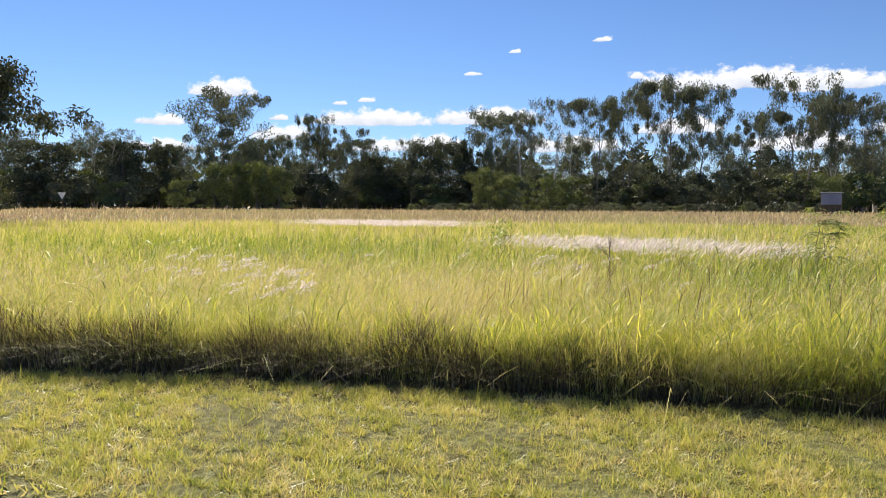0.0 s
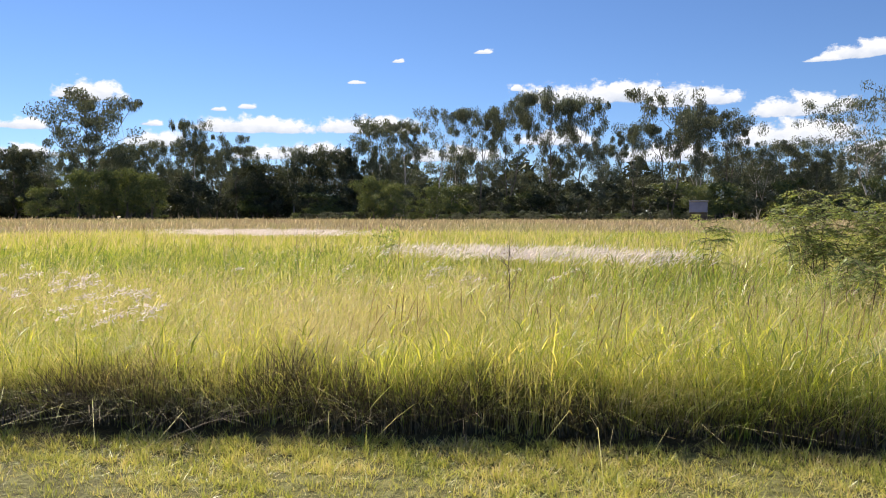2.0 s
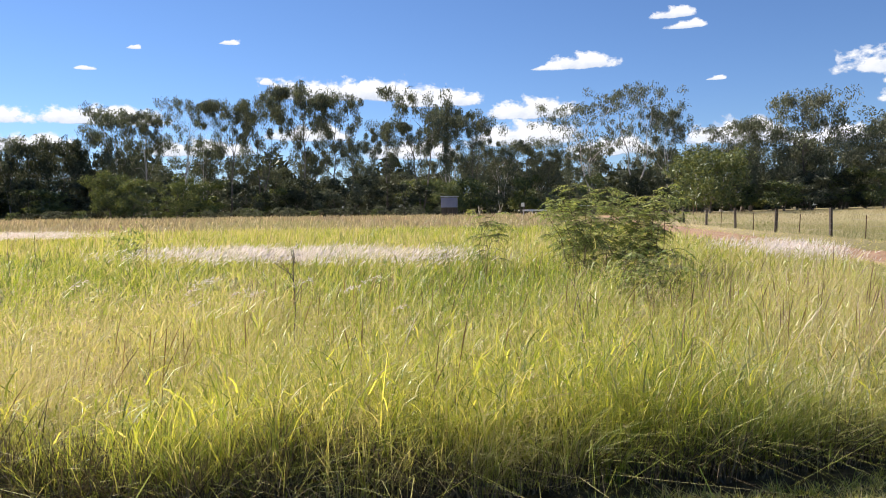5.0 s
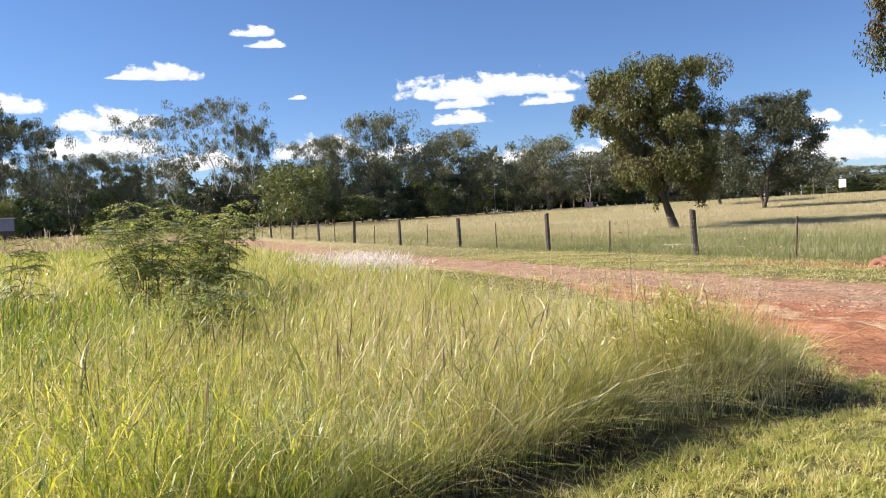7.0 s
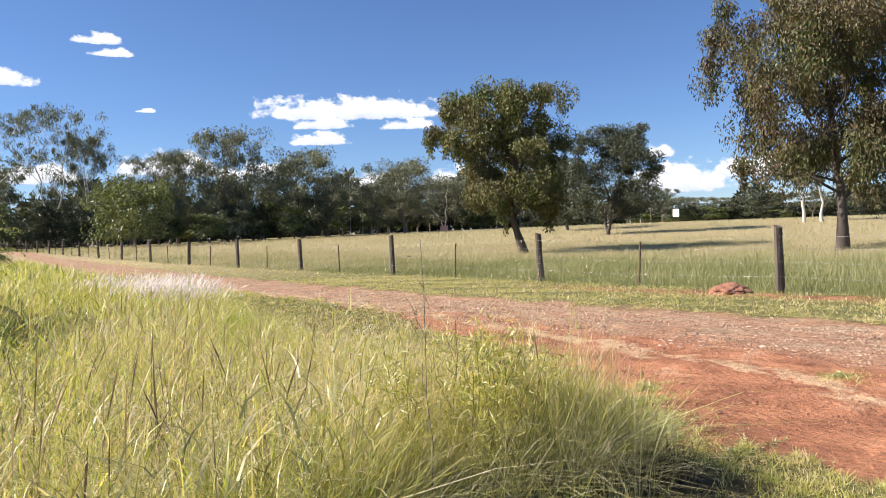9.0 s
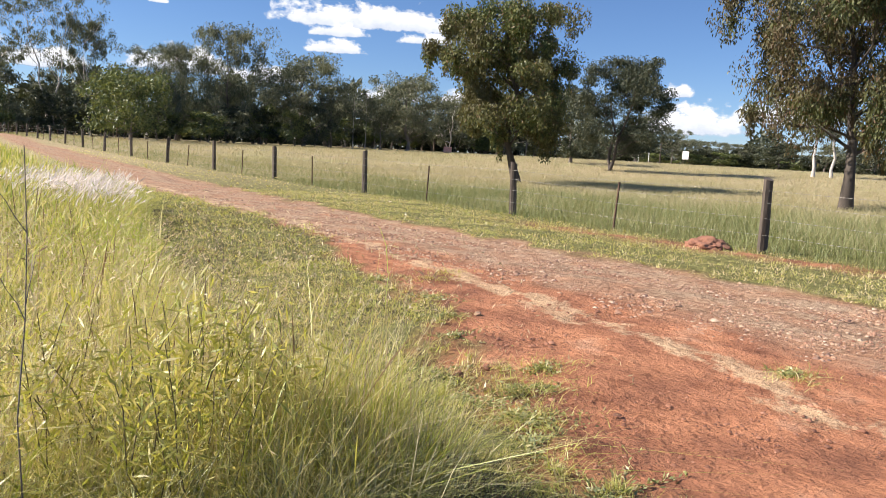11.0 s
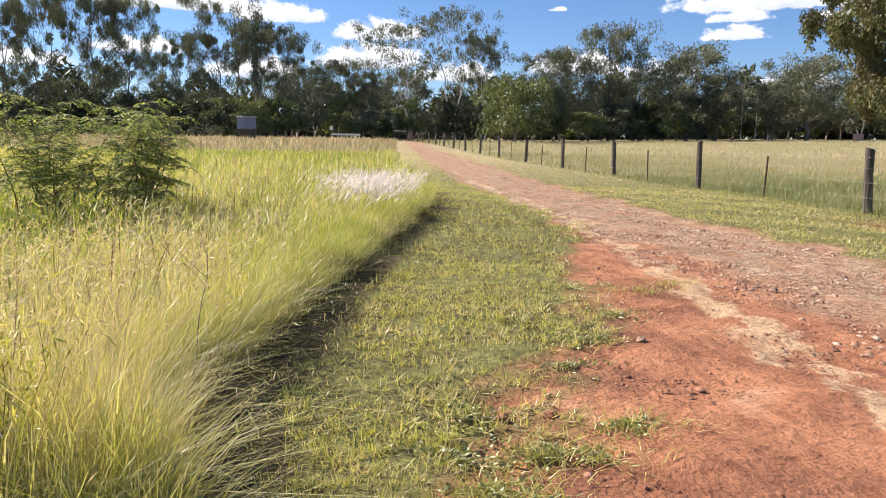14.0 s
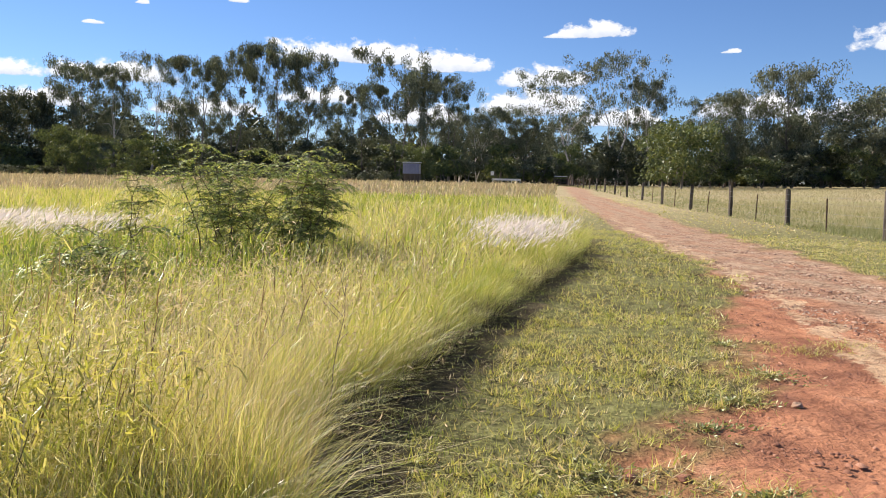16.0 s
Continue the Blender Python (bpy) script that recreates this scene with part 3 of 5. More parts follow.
z0 = np.where(side, h * rng.uniform(0.25, 0.85, len(p)), 0)
h = np.where(side, rng.uniform(0.16, 0.32, len(p)), h)
lean[side] = rng.gamma(3.2, 0.42, side.sum())
grey = rng.random(len(p)) < np.clip((p[:, 0] + 6.4) / 1.4, 0, 0.85)
for k, m, label in ((~grey, COARSE, "coarse broad-bladed green grass at the meadow's front"), (grey, TUSSOCK, "coarse grey-green grass towards the meadow's corner")):
    stuff("coarse_grass", blade_field("coarse_grass", p[k], h[k], rng.uniform(0.006, 0.013, k.sum()), lean[k], m, 4, WIND, 2.8, z0=z0[k]), label)

# long blades arching out over the verge and the front
v = 0.2 + 13 * rng.uniform(0, 1, 4500) ** 1.1
p = np.stack([np.interp(v, VERGE_Y, VERGE_X) - 0.12 - rng.gamma(1.6, 0.14, len(v)), v], 1)
u = rng.uniform(-13.5, -3.4, 3500)
p = np.concatenate([p, np.stack([u, front_y(u) + 0.1 + rng.gamma(1.6, 0.14, len(u))], 1)])
facing = np.where(np.arange(len(p)) < 4500, radians(88), radians(155)) + rng.normal(0, 0.65, len(p))
stuff("arching_grass", blade_field("arching_grass", p, meadow_height(p) * rng.uniform(0.4, 1.1, len(p)), rng.uniform(0.003, 0.006, len(p)), rng.gamma(3.2, 0.22, len(p)), GRASS, 4, facing, 0.0, dry=dryness(p) - 0.06), "long grass blades arching out over the mown edge")

# brown thatch low down behind the mown edge, dark to paint the shade there
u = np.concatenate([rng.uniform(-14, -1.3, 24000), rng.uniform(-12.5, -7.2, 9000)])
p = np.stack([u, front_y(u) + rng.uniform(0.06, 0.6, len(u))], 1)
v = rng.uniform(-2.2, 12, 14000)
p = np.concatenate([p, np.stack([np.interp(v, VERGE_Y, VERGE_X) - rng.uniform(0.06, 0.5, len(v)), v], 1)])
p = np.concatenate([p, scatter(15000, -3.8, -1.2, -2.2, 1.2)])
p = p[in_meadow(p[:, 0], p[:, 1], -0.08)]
THATCH = leaf_mat("brown_thatch_and_shade", [(0.0, (0.06, 0.05, 0.035)), (0.6, (0.12, 0.095, 0.06)), (1.0, (0.3, 0.24, 0.15))], None, 0.3, 0.15, 0.02)
stuff("grass_thatch", blade_field("grass_thatch", p, rng.uniform(0.1, 0.34, len(p)) * (1 + 0.55 * np.clip((-6.9 - p[:, 0]) / 1.2, 0, 1)) * (1 + 0.3 * soft_noise(p[:, 0], p[:, 1], 0.8, 33)).clip(0.4, 1.6), rng.uniform(0.005, 0.012, len(p)), rng.gamma(2, 0.36, len(p)), THATCH, 3), "brown dead thatch and painted shade low in the meadow's edge")

# dead bent blades hanging out over the mown edge
u = rng.uniform(0, 1, 130)
ex = -14 + 12.6 * u
p = np.stack([ex, front_y(ex) + rng.uniform(0.18, 0.6, len(u))], 1)
v = rng.uniform(-1.7, 22, 240)
p = np.concatenate([p, np.stack([np.interp(v, VERGE_Y, VERGE_X) - rng.uniform(0.15, 0.5, len(v)), v], 1)])
facing = np.where(np.arange(len(p)) < 130, radians(170), radians(95)) + rng.normal(0, 0.7, len(p))
hang = 0.36 * rng.uniform(0.4, 1.3, len(p))
stuff("dead_grass", blade_field("dead_grass", p, hang, 0.0034 * rng.uniform(0.5, 1.2, len(p)), rng.gamma(4, 0.18, len(p)), STRAW, 4, facing, 0.0), "pale dead grass blades hanging over the mown edge")

# white plumed grass in drifts
p = scatter(420000, -40, 2, 4, 30)
p = p[(rng.random(len(p)) < plumes_at(p)) & in_meadow(p[:, 0], p[:, 1])]
hp = 0.62 * rng.uniform(0.8, 1.25, len(p))
base = np.concatenate([p, (hp * 0.8)[:, None]], 1)
way = np.stack([0.5 + rng.normal(0, 0.3, len(p)), 0.35 + rng.normal(0, 0.3, len(p)), 0.6 + rng.normal(0, 0.25, len(p))], 1)
drift = leaf_quads(base, way, 0.15 * rng.uniform(0.5, 1.4, len(p)), 0.013, rng)
# single fluffy plumes near the mown edge
heads = []
for cx, cy, many, wide in ((-12.6, -3.2, 16, 0.5), (-11.3, -3.7, 12, 0.3), (-10.4, -4.05, 9, 0.2), (-9.3, -0.8, 12, 0.8), (-13.6, -2.6, 6, 0.6)):
    for k in range(many):
        x, y = cx + rng.normal(0, wide), cy + abs(rng.normal(0, wide)) * 0.7
        t = rng.uniform(0, 1, 34)
        top = 0.62 + rng.uniform(-0.06, 0.2)
        line = np.stack([x + 0.16 * t, y + 0.05 * t, top + 0.1 * t - 0.05 * t ** 2], 1) + rng.normal(0, 0.008, (34, 3))
        heads.append(leaf_quads(line, rng.normal(0, 1, (34, 3)) + (1.2, 0.3, 0.3), 0.034, 0.0075, rng))
stuff("white_plume_grass", quads_mesh("white_plume_grass", np.concatenate([drift] + heads), PLUME), "drifts of white fluffy grass plumes blown by wind")

# dark upright seed spikes on long stalks
q = scatter(1900, -9.5, -1.6, -3.6, 4.5)
q = q[in_meadow(q[:, 0], q[:, 1], -0.35) & (rng.random(len(q)) < 0.25 + 0.75 * dome(q, -4.0, -1.0, 2.2, 1.6))]
SPIKE = leaf_mat("brown_seed_spikes", [(0.0, (0.13, 0.085, 0.045)), (1.0, (0.3, 0.2, 0.1))], None, 0.3, 0.25, 0.05)
stuff("seed_spike_grass", blade_field("seed_spike_grass", q, rng.uniform(0.68, 0.96, len(q)), rng.uniform(0.008, 0.015, len(q)), rng.gamma(2.2, 0.11, len(q)), SPIKE, 6, WIND, 0.9, plump=1.0), "tall brown seed spikes on thin stalks above the grass")

# mown lawn and the short verge
for lo, hi, count, width, box in ((0, 3.2, 9000, 0.0072, (-12.5, 2.5, -6.6, 0.5)), (3.2, 8, 3000, 0.0105, (-17, 10, -6.6, 5)), (8, 22, 760, 0.0155, (-20, 10, -6.6, 18)), (0, 20, 700, 0.018, (-20, 9, -15, -6.6)), (22, 60, 26, 0.06, (-30, 10, -16, 55))):
    p = scatter(int((box[1] - box[0]) * (box[3] - box[2]) * count), *box)
    g = walk_gap(p)
    bare = red_mask(p[:, 0], p[:, 1])
    edge = 0.25 * soft_noise(p[:, 0], p[:, 1], 0.5, 41) + 0.12 * soft_noise(p[:, 0], p[:, 1], 0.17, 42)
    lump = soft_noise(p[:, 0], p[:, 1], 0.3, 45) + 0.6 * soft_noise(p[:, 0], p[:, 1], 0.11, 46)
    keep = (g >= lo) & (g < hi) & ~in_meadow(p[:, 0], p[:, 1], 0.0) & (bare + edge < 0.36) & (p[:, 0] < 9.6) & (rng.random(len(p)) < (0.8 + 0.34 * lump) * np.where((p[:, 0] > -1.5) & (p[:, 0] < 2.5) & (p[:, 1] > -2.6), 0.72, 1.0))
    foot = front_y(p[:, 0]) - p[:, 1]
    keep &= ~((foot > -0.5) & (foot < 0.1 + 0.22 * np.clip((p[:, 0] + 5.2) / 1.5, 0, 1) + 0.08 * soft_noise(p[:, 0], p[:, 1], 0.5, 48)) & (p[:, 0] < -1.3) & (rng.random(len(p)) < 0.85))
    keep &= (soft_noise(p[:, 0], p[:, 1], 0.75, 50) + 0.5 * soft_noise(p[:, 0], p[:, 1], 0.22, 51) > -0.95) | (rng.random(len(p)) < 0.3)
    rim = p[:, 0] - np.interp(p[:, 1], VERGE_Y, VERGE_X)
    keep &= ~((rim < 0.26 + 0.12 * soft_noise(p[:, 0], p[:, 1], 0.6, 49)) & (rim > -0.6) & (p[:, 1] > -1.8) & (p[:, 1] < 9) & (rng.random(len(p)) < 0.85))
    keep &= (p[:, 0] < 4.5) | (rng.random(len(p)) < 0.7 - 0.6 * bank_at(p[:, 0], p[:, 1]))
    p, lump = p[keep], lump[keep]
    h = 0.05 * rng.uniform(0.4, 1.4, len(p)) * (1 + 0.6 * lump).clip(0.25, 2.2) 
    dry = 0.2 + 0.12 * soft_noise(p[:, 0], p[:, 1], 0.9, 47) - 0.1 * lump + 0.1 * (p[:, 0] > -1.2) - 0.06 * (p[:, 1] > 3) + 0.14 * (p[:, 0] > 4.5) + rng.normal(0, 0.05, len(p))
    stuff("mown_grass", blade_field("mown_grass", p, h, width * rng.uniform(0.5, 1.3, len(p)), rng.gamma(2.2, 0.42, len(p)), LAWN, 1, z0=-0.005, dry=dry), "short mown grass with dry thatch between")

# dead clippings lying through the verge
p = scatter(60000, -1.6, 2.4, -3, 12)
p = p[~in_meadow(p[:, 0], p[:, 1], 0.0) & (red_mask(p[:, 0], p[:, 1]) < 0.3) & (soft_noise(p[:, 0], p[:, 1], 0.4, 73) + rng.normal(0, 0.7, len(p)) > -0.2)]
stuff("dry_clippings", blade_field("dry_clippings", p, rng.uniform(0.02, 0.055, len(p)), rng.uniform(0.006, 0.013, len(p)), rng.gamma(3.5, 0.42, len(p)), THATCH, 1), "brown dead clippings lying through the short verge grass")

# the grey tussock at the meadow's corner
for cx, cy, many, tall in ((-1.98, -1.95, 900, 0.58), (-2.35, -1.98, 800, 0.6), (-2.7, -1.9, 700, 0.58), (-3.3, -1.95, 500, 0.56), (-4.4, -2.1, 400, 0.56), (-5.6, -2.5, 300, 0.56)):
    p = rng.normal(0, 0.12, (many, 2)) + (cx, cy)
    me = blade_field("grass_tussock", p, tall * rng.uniform(0.5, 1.2, many), rng.uniform(0.003, 0.006, many), rng.gamma(3, 0.27, many), TUSSOCK, 4)
    tagged(new("grass_tussock", me), "arching grey-green grass tussock at the meadow's edge", "tussock", "edge tussocks", "stuff")

# low tufts out on the red dirt
for cx, cy, wide, many in ((0.28, -0.56, 0.16, 260), (-0.13, -0.85, 0.17, 260), (-0.58, -1.2, 0.16, 420), (-0.9, -1.6, 0.25, 500), (1.82, -1.54, 0.15, 160), (2.1, 2.9, 0.16, 120), (1.7, 2.6, 0.2, 160), (0.55, 0.9, 0.15, 90)):
    p = rng.normal(0, 1, (many, 2)) * (wide, wide * 0.6) + (cx, cy)
    thing = new("grass_tuft", blade_field("grass_tuft", p, 0.075 * rng.uniform(0.4, 1.4, many), 0.006 * rng.uniform(0.5, 1.2, many), rng.gamma(4, 0.4, many), LAWN, 2, z0=-0.02, dry=np.full(many, 0.15)))
    tagged(thing, "low green grass tuft creeping over red dirt", "grass tuft", "tufts on the dirt", "stuff")

# creeping leafy weeds spreading from the verge over the dirt
CREEPER = leaf_mat("creeping_weed_leaves", [(0.0, (0.12, 0.15, 0.05)), (0.5, (0.27, 0.3, 0.1)), (0.85, (0.42, 0.42, 0.18)), (1.0, (0.5, 0.42, 0.25))], None, 0.3, 0.3, 0.08)
for cx, cy, wide, many in ((-0.58, -1.2, 0.2, 700), (-0.85, -1.55, 0.24, 900), (-0.2, -0.85, 0.18, 520), (0.28, -0.56, 0.14, 420), (-0.75, -0.8, 0.25, 650), (-0.5, -0.3, 0.22, 480), (0.15, 0.35, 0.2, 420), (0.5, 0.95, 0.2, 420), (0.95, 1.75, 0.22, 380), (-0.95, -2.1, 0.25, 600), (1.82, -1.54, 0.14, 260), (1.0, 2.7, 0.25, 360)):
    arm = rng.uniform(0, 2 * np.pi, 9)[rng.integers(0, 9, many)]
    out = np.abs(rng.normal(0, 1, many)) * wide
    p = np.stack([cx + np.cos(arm) * out, cy + np.sin(arm) * out * 0.7], 1) + rng.normal(0, 0.018, (many, 2))
    base = np.concatenate([p, (-0.025 + rng.uniform(0.0, 0.04, many) * np.clip(1.3 - out / (2 * wide), 0.3, 1))[:, None]], 1)
    way = np.stack([np.cos(arm), np.sin(arm), np.full(many, 0.35)], 1) + rng.normal(0, 0.7, (many, 3)) * (1, 1, 0.5)
    thing = new("creeping_weed", quads_mesh("creeping_weed", leaf_quads(base, way, rng.uniform(0.018, 0.045, many), rng.uniform(0.008, 0.015, many), rng), CREEPER))
    tagged(thing, "flat creeping green weed spreading over red dirt", "creeping weed", "weeds on the dirt", "stuff")

# paddock behind the fence
for lo, hi, count, width, box in ((0, 22, 210, 0.009, (8.9, 30, -3, 34)), (22, 50, 78, 0.0125, (8.9, 60, -6, 60)), (50, 130, 13, 0.03, (8.9, 120, -10, 132))):
    p = scatter(int((box[1] - box[0]) * (box[3] - box[2]) * count), *box)
    g = walk_gap(p) - 9
    p = p[(g >= lo - 2) & (g < hi - 2)]
    h = (0.4 if lo < 20 else 0.34) * rng.uniform(0.45, 1.12, len(p)) * (1 + 0.2 * soft_noise(p[:, 0], p[:, 1], 5, 51)).clip(0.5, 1.6) * np.clip(0.42 + (p[:, 0] - 8.9) / 7, 0.4, 1)
    stuff("paddock_grass", blade_field("paddock_grass", p, h, width * rng.uniform(0.6, 1.3, len(p)), rng.gamma(2.0, 0.32, len(p)), PADDOCK, 2 if lo < 20 else 1, WIND, 1.6, dry=np.clip(-0.06 + (p[:, 0] - 9.4) / 28, -0.06, 0.42) + 0.12 * soft_noise(p[:, 0], p[:, 1], 9, 53) - 0.2 * dome(p, 21, 9, 13, 15)), "dry pale paddock grass behind the fence")


# ---- trees ----
def bent(a, b, r, wob, n=5):
    t = np.linspace(0, 1, n)[:, None]
    p = a + (b - a) * t
    p[1:-1] += r.normal(0, wob, (n - 2, 3))
    return p


def grow(seed, height, width, base, limbs, leaves, leaf, clump, bark, foliage, droop=0.6, stems=1, trunk=0.02, squash=0.7, twigs=3, name="eucalyptus_tree", tilt=(0.0, 0.0), strand=0.0, slim=(0.3, 0.55), far=False, gum=False):
    """A tree: tapered trunk, limbs and twigs, with leaf clumps round the twig ends. base: where the crown starts, as part of the height."""
    r = np.random.default_rng(seed)
    tubes, tips = Tubes(), []
    for s in range(stems):
        lean = r.normal(0, 0.05 * height if stems == 1 else 0.12 * width + 0.03 * height, 2)
        top = np.array((lean[0] + tilt[0], lean[1] + tilt[1], height * r.uniform(0.84, 0.93)))
        foot = np.array((*r.normal(0, 0.012 * height * (stems > 1), 2), -0.1))
        spine = bent(foot, top, r, 0.018 * height, 8)
        rad = trunk * height / stems ** 0.4 * (1 - np.linspace(0, 1, 8) * 0.86)
        rad[0] *= 1.35
        tubes.line(spine, rad, 8 if height > 9 and leaves > 10000 else 5)
        tips.append(top)
        for k in range(max(2, limbs // stems)):
            u = base + (0.97 - base) * ((k + r.uniform(0, 0.9)) / max(2, limbs // stems))
            j = u * 7
            root = spine[int(j)] + (spine[min(int(j) + 1, 7)] - spine[int(j)]) * (j % 1)
            ang = k * 2.4 + r.uniform(-0.6, 0.6) + s * 2
            reach = width / 2 * r.uniform(0.55, 1.05) * math.sin(math.pi * (0.25 + 0.62 * (u - base) / (1 - base + 1e-6))) ** 0.8
            rise = (r.uniform(0.4, 1.1) if gum else r.uniform(0.25, 0.75)) * reach + 0.02 * height
            end = root + np.array((math.cos(ang) * reach, math.sin(ang) * reach, rise))
            end[2] = min(end[2], height * 0.99)
            limb = bent(root, end, r, 0.06 * reach, 5)
            lr = 0.42 * np.interp(u, np.linspace(0, 1, 8), rad)
            tubes.line(limb, lr * np.linspace(1, 0.3, 5), 5 if leaves > 10000 else 3)
            tips.append(end)
            for q in range(twigs):
                w = r.uniform(0.48, 0.99) if gum else r.uniform(0.4, 0.95)
                j2 = w * 4
                root2 = limb[int(j2)] + (limb[min(int(j2) + 1, 4)] - limb[int(j2)]) * (j2 % 1)
                end2 = root2 + r.normal(0, 0.3 * reach + 0.02 * height, 3) * (1, 1, 0.75) + (0, 0, 0.12 * reach)
                end2[2] = min(end2[2], height)
                tubes.line(bent(root2, end2, r, 0.03 * reach, 3), lr * np.linspace(0.4, 0.12, 3), 3)
                tips.append(end2)
    tips = np.array(tips)
    per = max(4, leaves // len(tips))
    c = np.repeat(tips, per, 0)
    n = len(c)
    size = np.repeat(r.uniform(0.5, 1.3, len(tips)), per)[:, None]
    off = r.normal(0, 1, (n, 3))
    off /= np.linalg.norm(off, axis=1, keepdims=True)
    off *= r.uniform(0, 1, (n, 1)) ** 0.45 * clump * size
    off[:, 2] *= squash
    if strand:
        # curtains of foliage hang from the twig ends
        hung = r.random(n) < 0.25
        off[hung] *= (0.4, 0.4, 0.3)
        off[hung, 2] -= r.uniform(0, 1, hung.sum()) * strand * np.repeat(r.uniform(0.3, 1.2, len(tips)), per)[hung]
    pos = c + off
    pos[:, 2] = np.maximum(pos[:, 2], 0.12 * height)
    fit = np.array((1, 1, height / np.percentile(pos[:, 2], 99.6)))
    pos *= fit
    tubes.co = [ring * fit for ring in tubes.co]
    way = r.normal(0, 1, (n, 3)) + (0, 0, -droop * 1.6)
    crown = (leaf_tris if far else leaf_quads)(pos, way, leaf * r.uniform(0.6, 1.4, n), leaf * r.uniform(*slim, n), r)
    thing = new(name)
    part("trunk", tubes.mesh("trunk", bark), thing)
    part("crown", (tris_mesh if far else quads_mesh)("crown", crown, foliage), thing)
    return thing


def place(proto, x, y, height, width, turn, label, category="tree", group=""):
    """A copy of a prototype (each 10 m tall and 10 m wide) at its own size."""
    z = ground_at(x, y)
    ob = copy_thing(proto, Matrix.LocRotScale((x, y, z), Euler((0, 0, turn)), (width / 10, width / 10, (height - z) / 10)))
    return tagged(ob, label, category, group)


PROTO = {
    "airy": [grow(100 + k, 10, 11, 0.3, 13, 10500, 0.25, 1.0, BARK, GUM, 0.7, stems=1 + k % 2, twigs=4, squash=0.7, far=True, gum=True) for k in range(4)],
    "tall": [grow(120 + k, 10, 11, 0.38, 12, 10500, 0.25, 1.0, PALEBARK if k % 2 else BARK, GUM, 0.7, stems=1 + k % 2, twigs=4, squash=0.6, far=True, gum=True) for k in range(4)],
    "full": [grow(260 + k, 10, 10, 0.12, 22, 15000, 0.27, 1.2, BARK, GUM, 0.7, stems=1, twigs=4, squash=0.75, far=True) for k in range(3)],
    "thin": [grow(140 + k, 10, 11, 0.34, 14, 6000, 0.22, 0.85, PALEBARK, GUM, 0.6, stems=2, twigs=5, squash=0.55, far=True, gum=True) for k in range(3)],
    "dark": [grow(160 + k, 10, 10, 0.08, 18, 7000, 0.42, 1.2, BARK, DARKLEAF, 0.5, twigs=3, name="she_oak_tree", far=True) for k in range(3)],
    "bushy": [grow(180 + k, 10, 10, 0.05, 16, 6500, 0.45, 1.6, BARK, SHRUBLEAF, 0.3, stems=2, twigs=2, name="green_shrub", far=True) for k in range(3)],
    "scrub": [grow(200 + k, 10, 10, 0.04, 7, 1700, 0.8, 2.1, BARK, (DARKLEAF, GUM, DARKLEAF, SHRUBLEAF)[k], 0.3, stems=2, twigs=2, name="scrub_bush", far=True) for k in range(4)],
    "mid": [grow(240 + k, 10, 10, 0.14, 13, 3800, 0.41, 1.15, (BARK, PALEBARK, BARK)[k], GUM, 0.6, stems=2, twigs=3, far=True) for k in range(3)],
    "dead": [grow(220 + k, 10, 10, 0.4, 9, 30, 0.1, 0.4, PALEBARK, GUM, 0.3, twigs=4, trunk=0.013, name="dead_tree") for k in range(2)],
}
LABEL = {"full": "dense grey-green gum tree with rounded crown", "mid": "grey-green young gum tree filling the wood edge", "airy": "grey-green gum tree with open airy crown", "tall": "tall slender gum tree with grey-green crown", "thin": "sparse pale-trunked gum tree with thin foliage",
         "dark": "dark dense she-oak tree at wood edge", "bushy": "rounded mid-green leafy shrub at meadow's edge", "scrub": "low dark scrub bush under the gums", "dead": "bare dead grey tree at the wood edge"}
tree_rng = random.Random(5)


def stand(eye, az, el, half, kind, dist=140.0):
    """A tree seen from eye at a bearing (degrees right of +y), its top at el and its crown half as wide as half, degrees."""
    x, y = eye[0] + dist * math.sin(radians(az)), eye[1] + dist * math.cos(radians(az))
    top = 1.4 + dist * math.tan(radians(el))
    place(tree_rng.choice(PROTO[kind]), x, y, top, 2 * dist * math.tan(radians(half)) * 1.3, tree_rng.uniform(0, 6.28), LABEL[kind], "shrub" if kind in ("bushy", "scrub") else "tree", kind + " trees of the wood edge")


A, B, C = (-6.73, -7.47), (-6.76, -6.21), (-5.88, -5.01)
lone = grow(340, 10.4, 7.0, 0.12, 18, 16000, 0.32, 1.15, BARK, DARKLEAF, 0.7, stems=2, trunk=0.02, twigs=4, name="dark_gum_tree")
lone.matrix_world = pose(-55.5, 15.2, ground_at(-55.5, 15.2))
tagged(lone, "dark leafy gum tree standing out in the meadow", "tree")
for az, el, half, kind in ((-60, 4.2, 2, "dark"), (-57, 5.6, 1.6, "thin"), (-55, 4.6, 1.6, "dark"), (-48.4, 8.3, 2.6, "airy"), (-52.9, 4.4, 1.4, "dark"), (-51, 5.2, 0.6, "dead"), (-50.5, 4.4, 1.4, "airy"), (-45.9, 4.9, 1.4, "airy"), (-44.4, 5.2, 1.2, "airy"),
                           (-42.9, 5.5, 1.2, "airy"), (-41.3, 7.0, 0.9, "tall"), (-39.6, 6.0, 1.3, "airy"), (-38.2, 5.2, 1.2, "tall"), (-36.7, 3.9, 1.4, "dark"), (-35.2, 3.0, 1.2, "dark")):
    stand(A, az, el, half, kind)
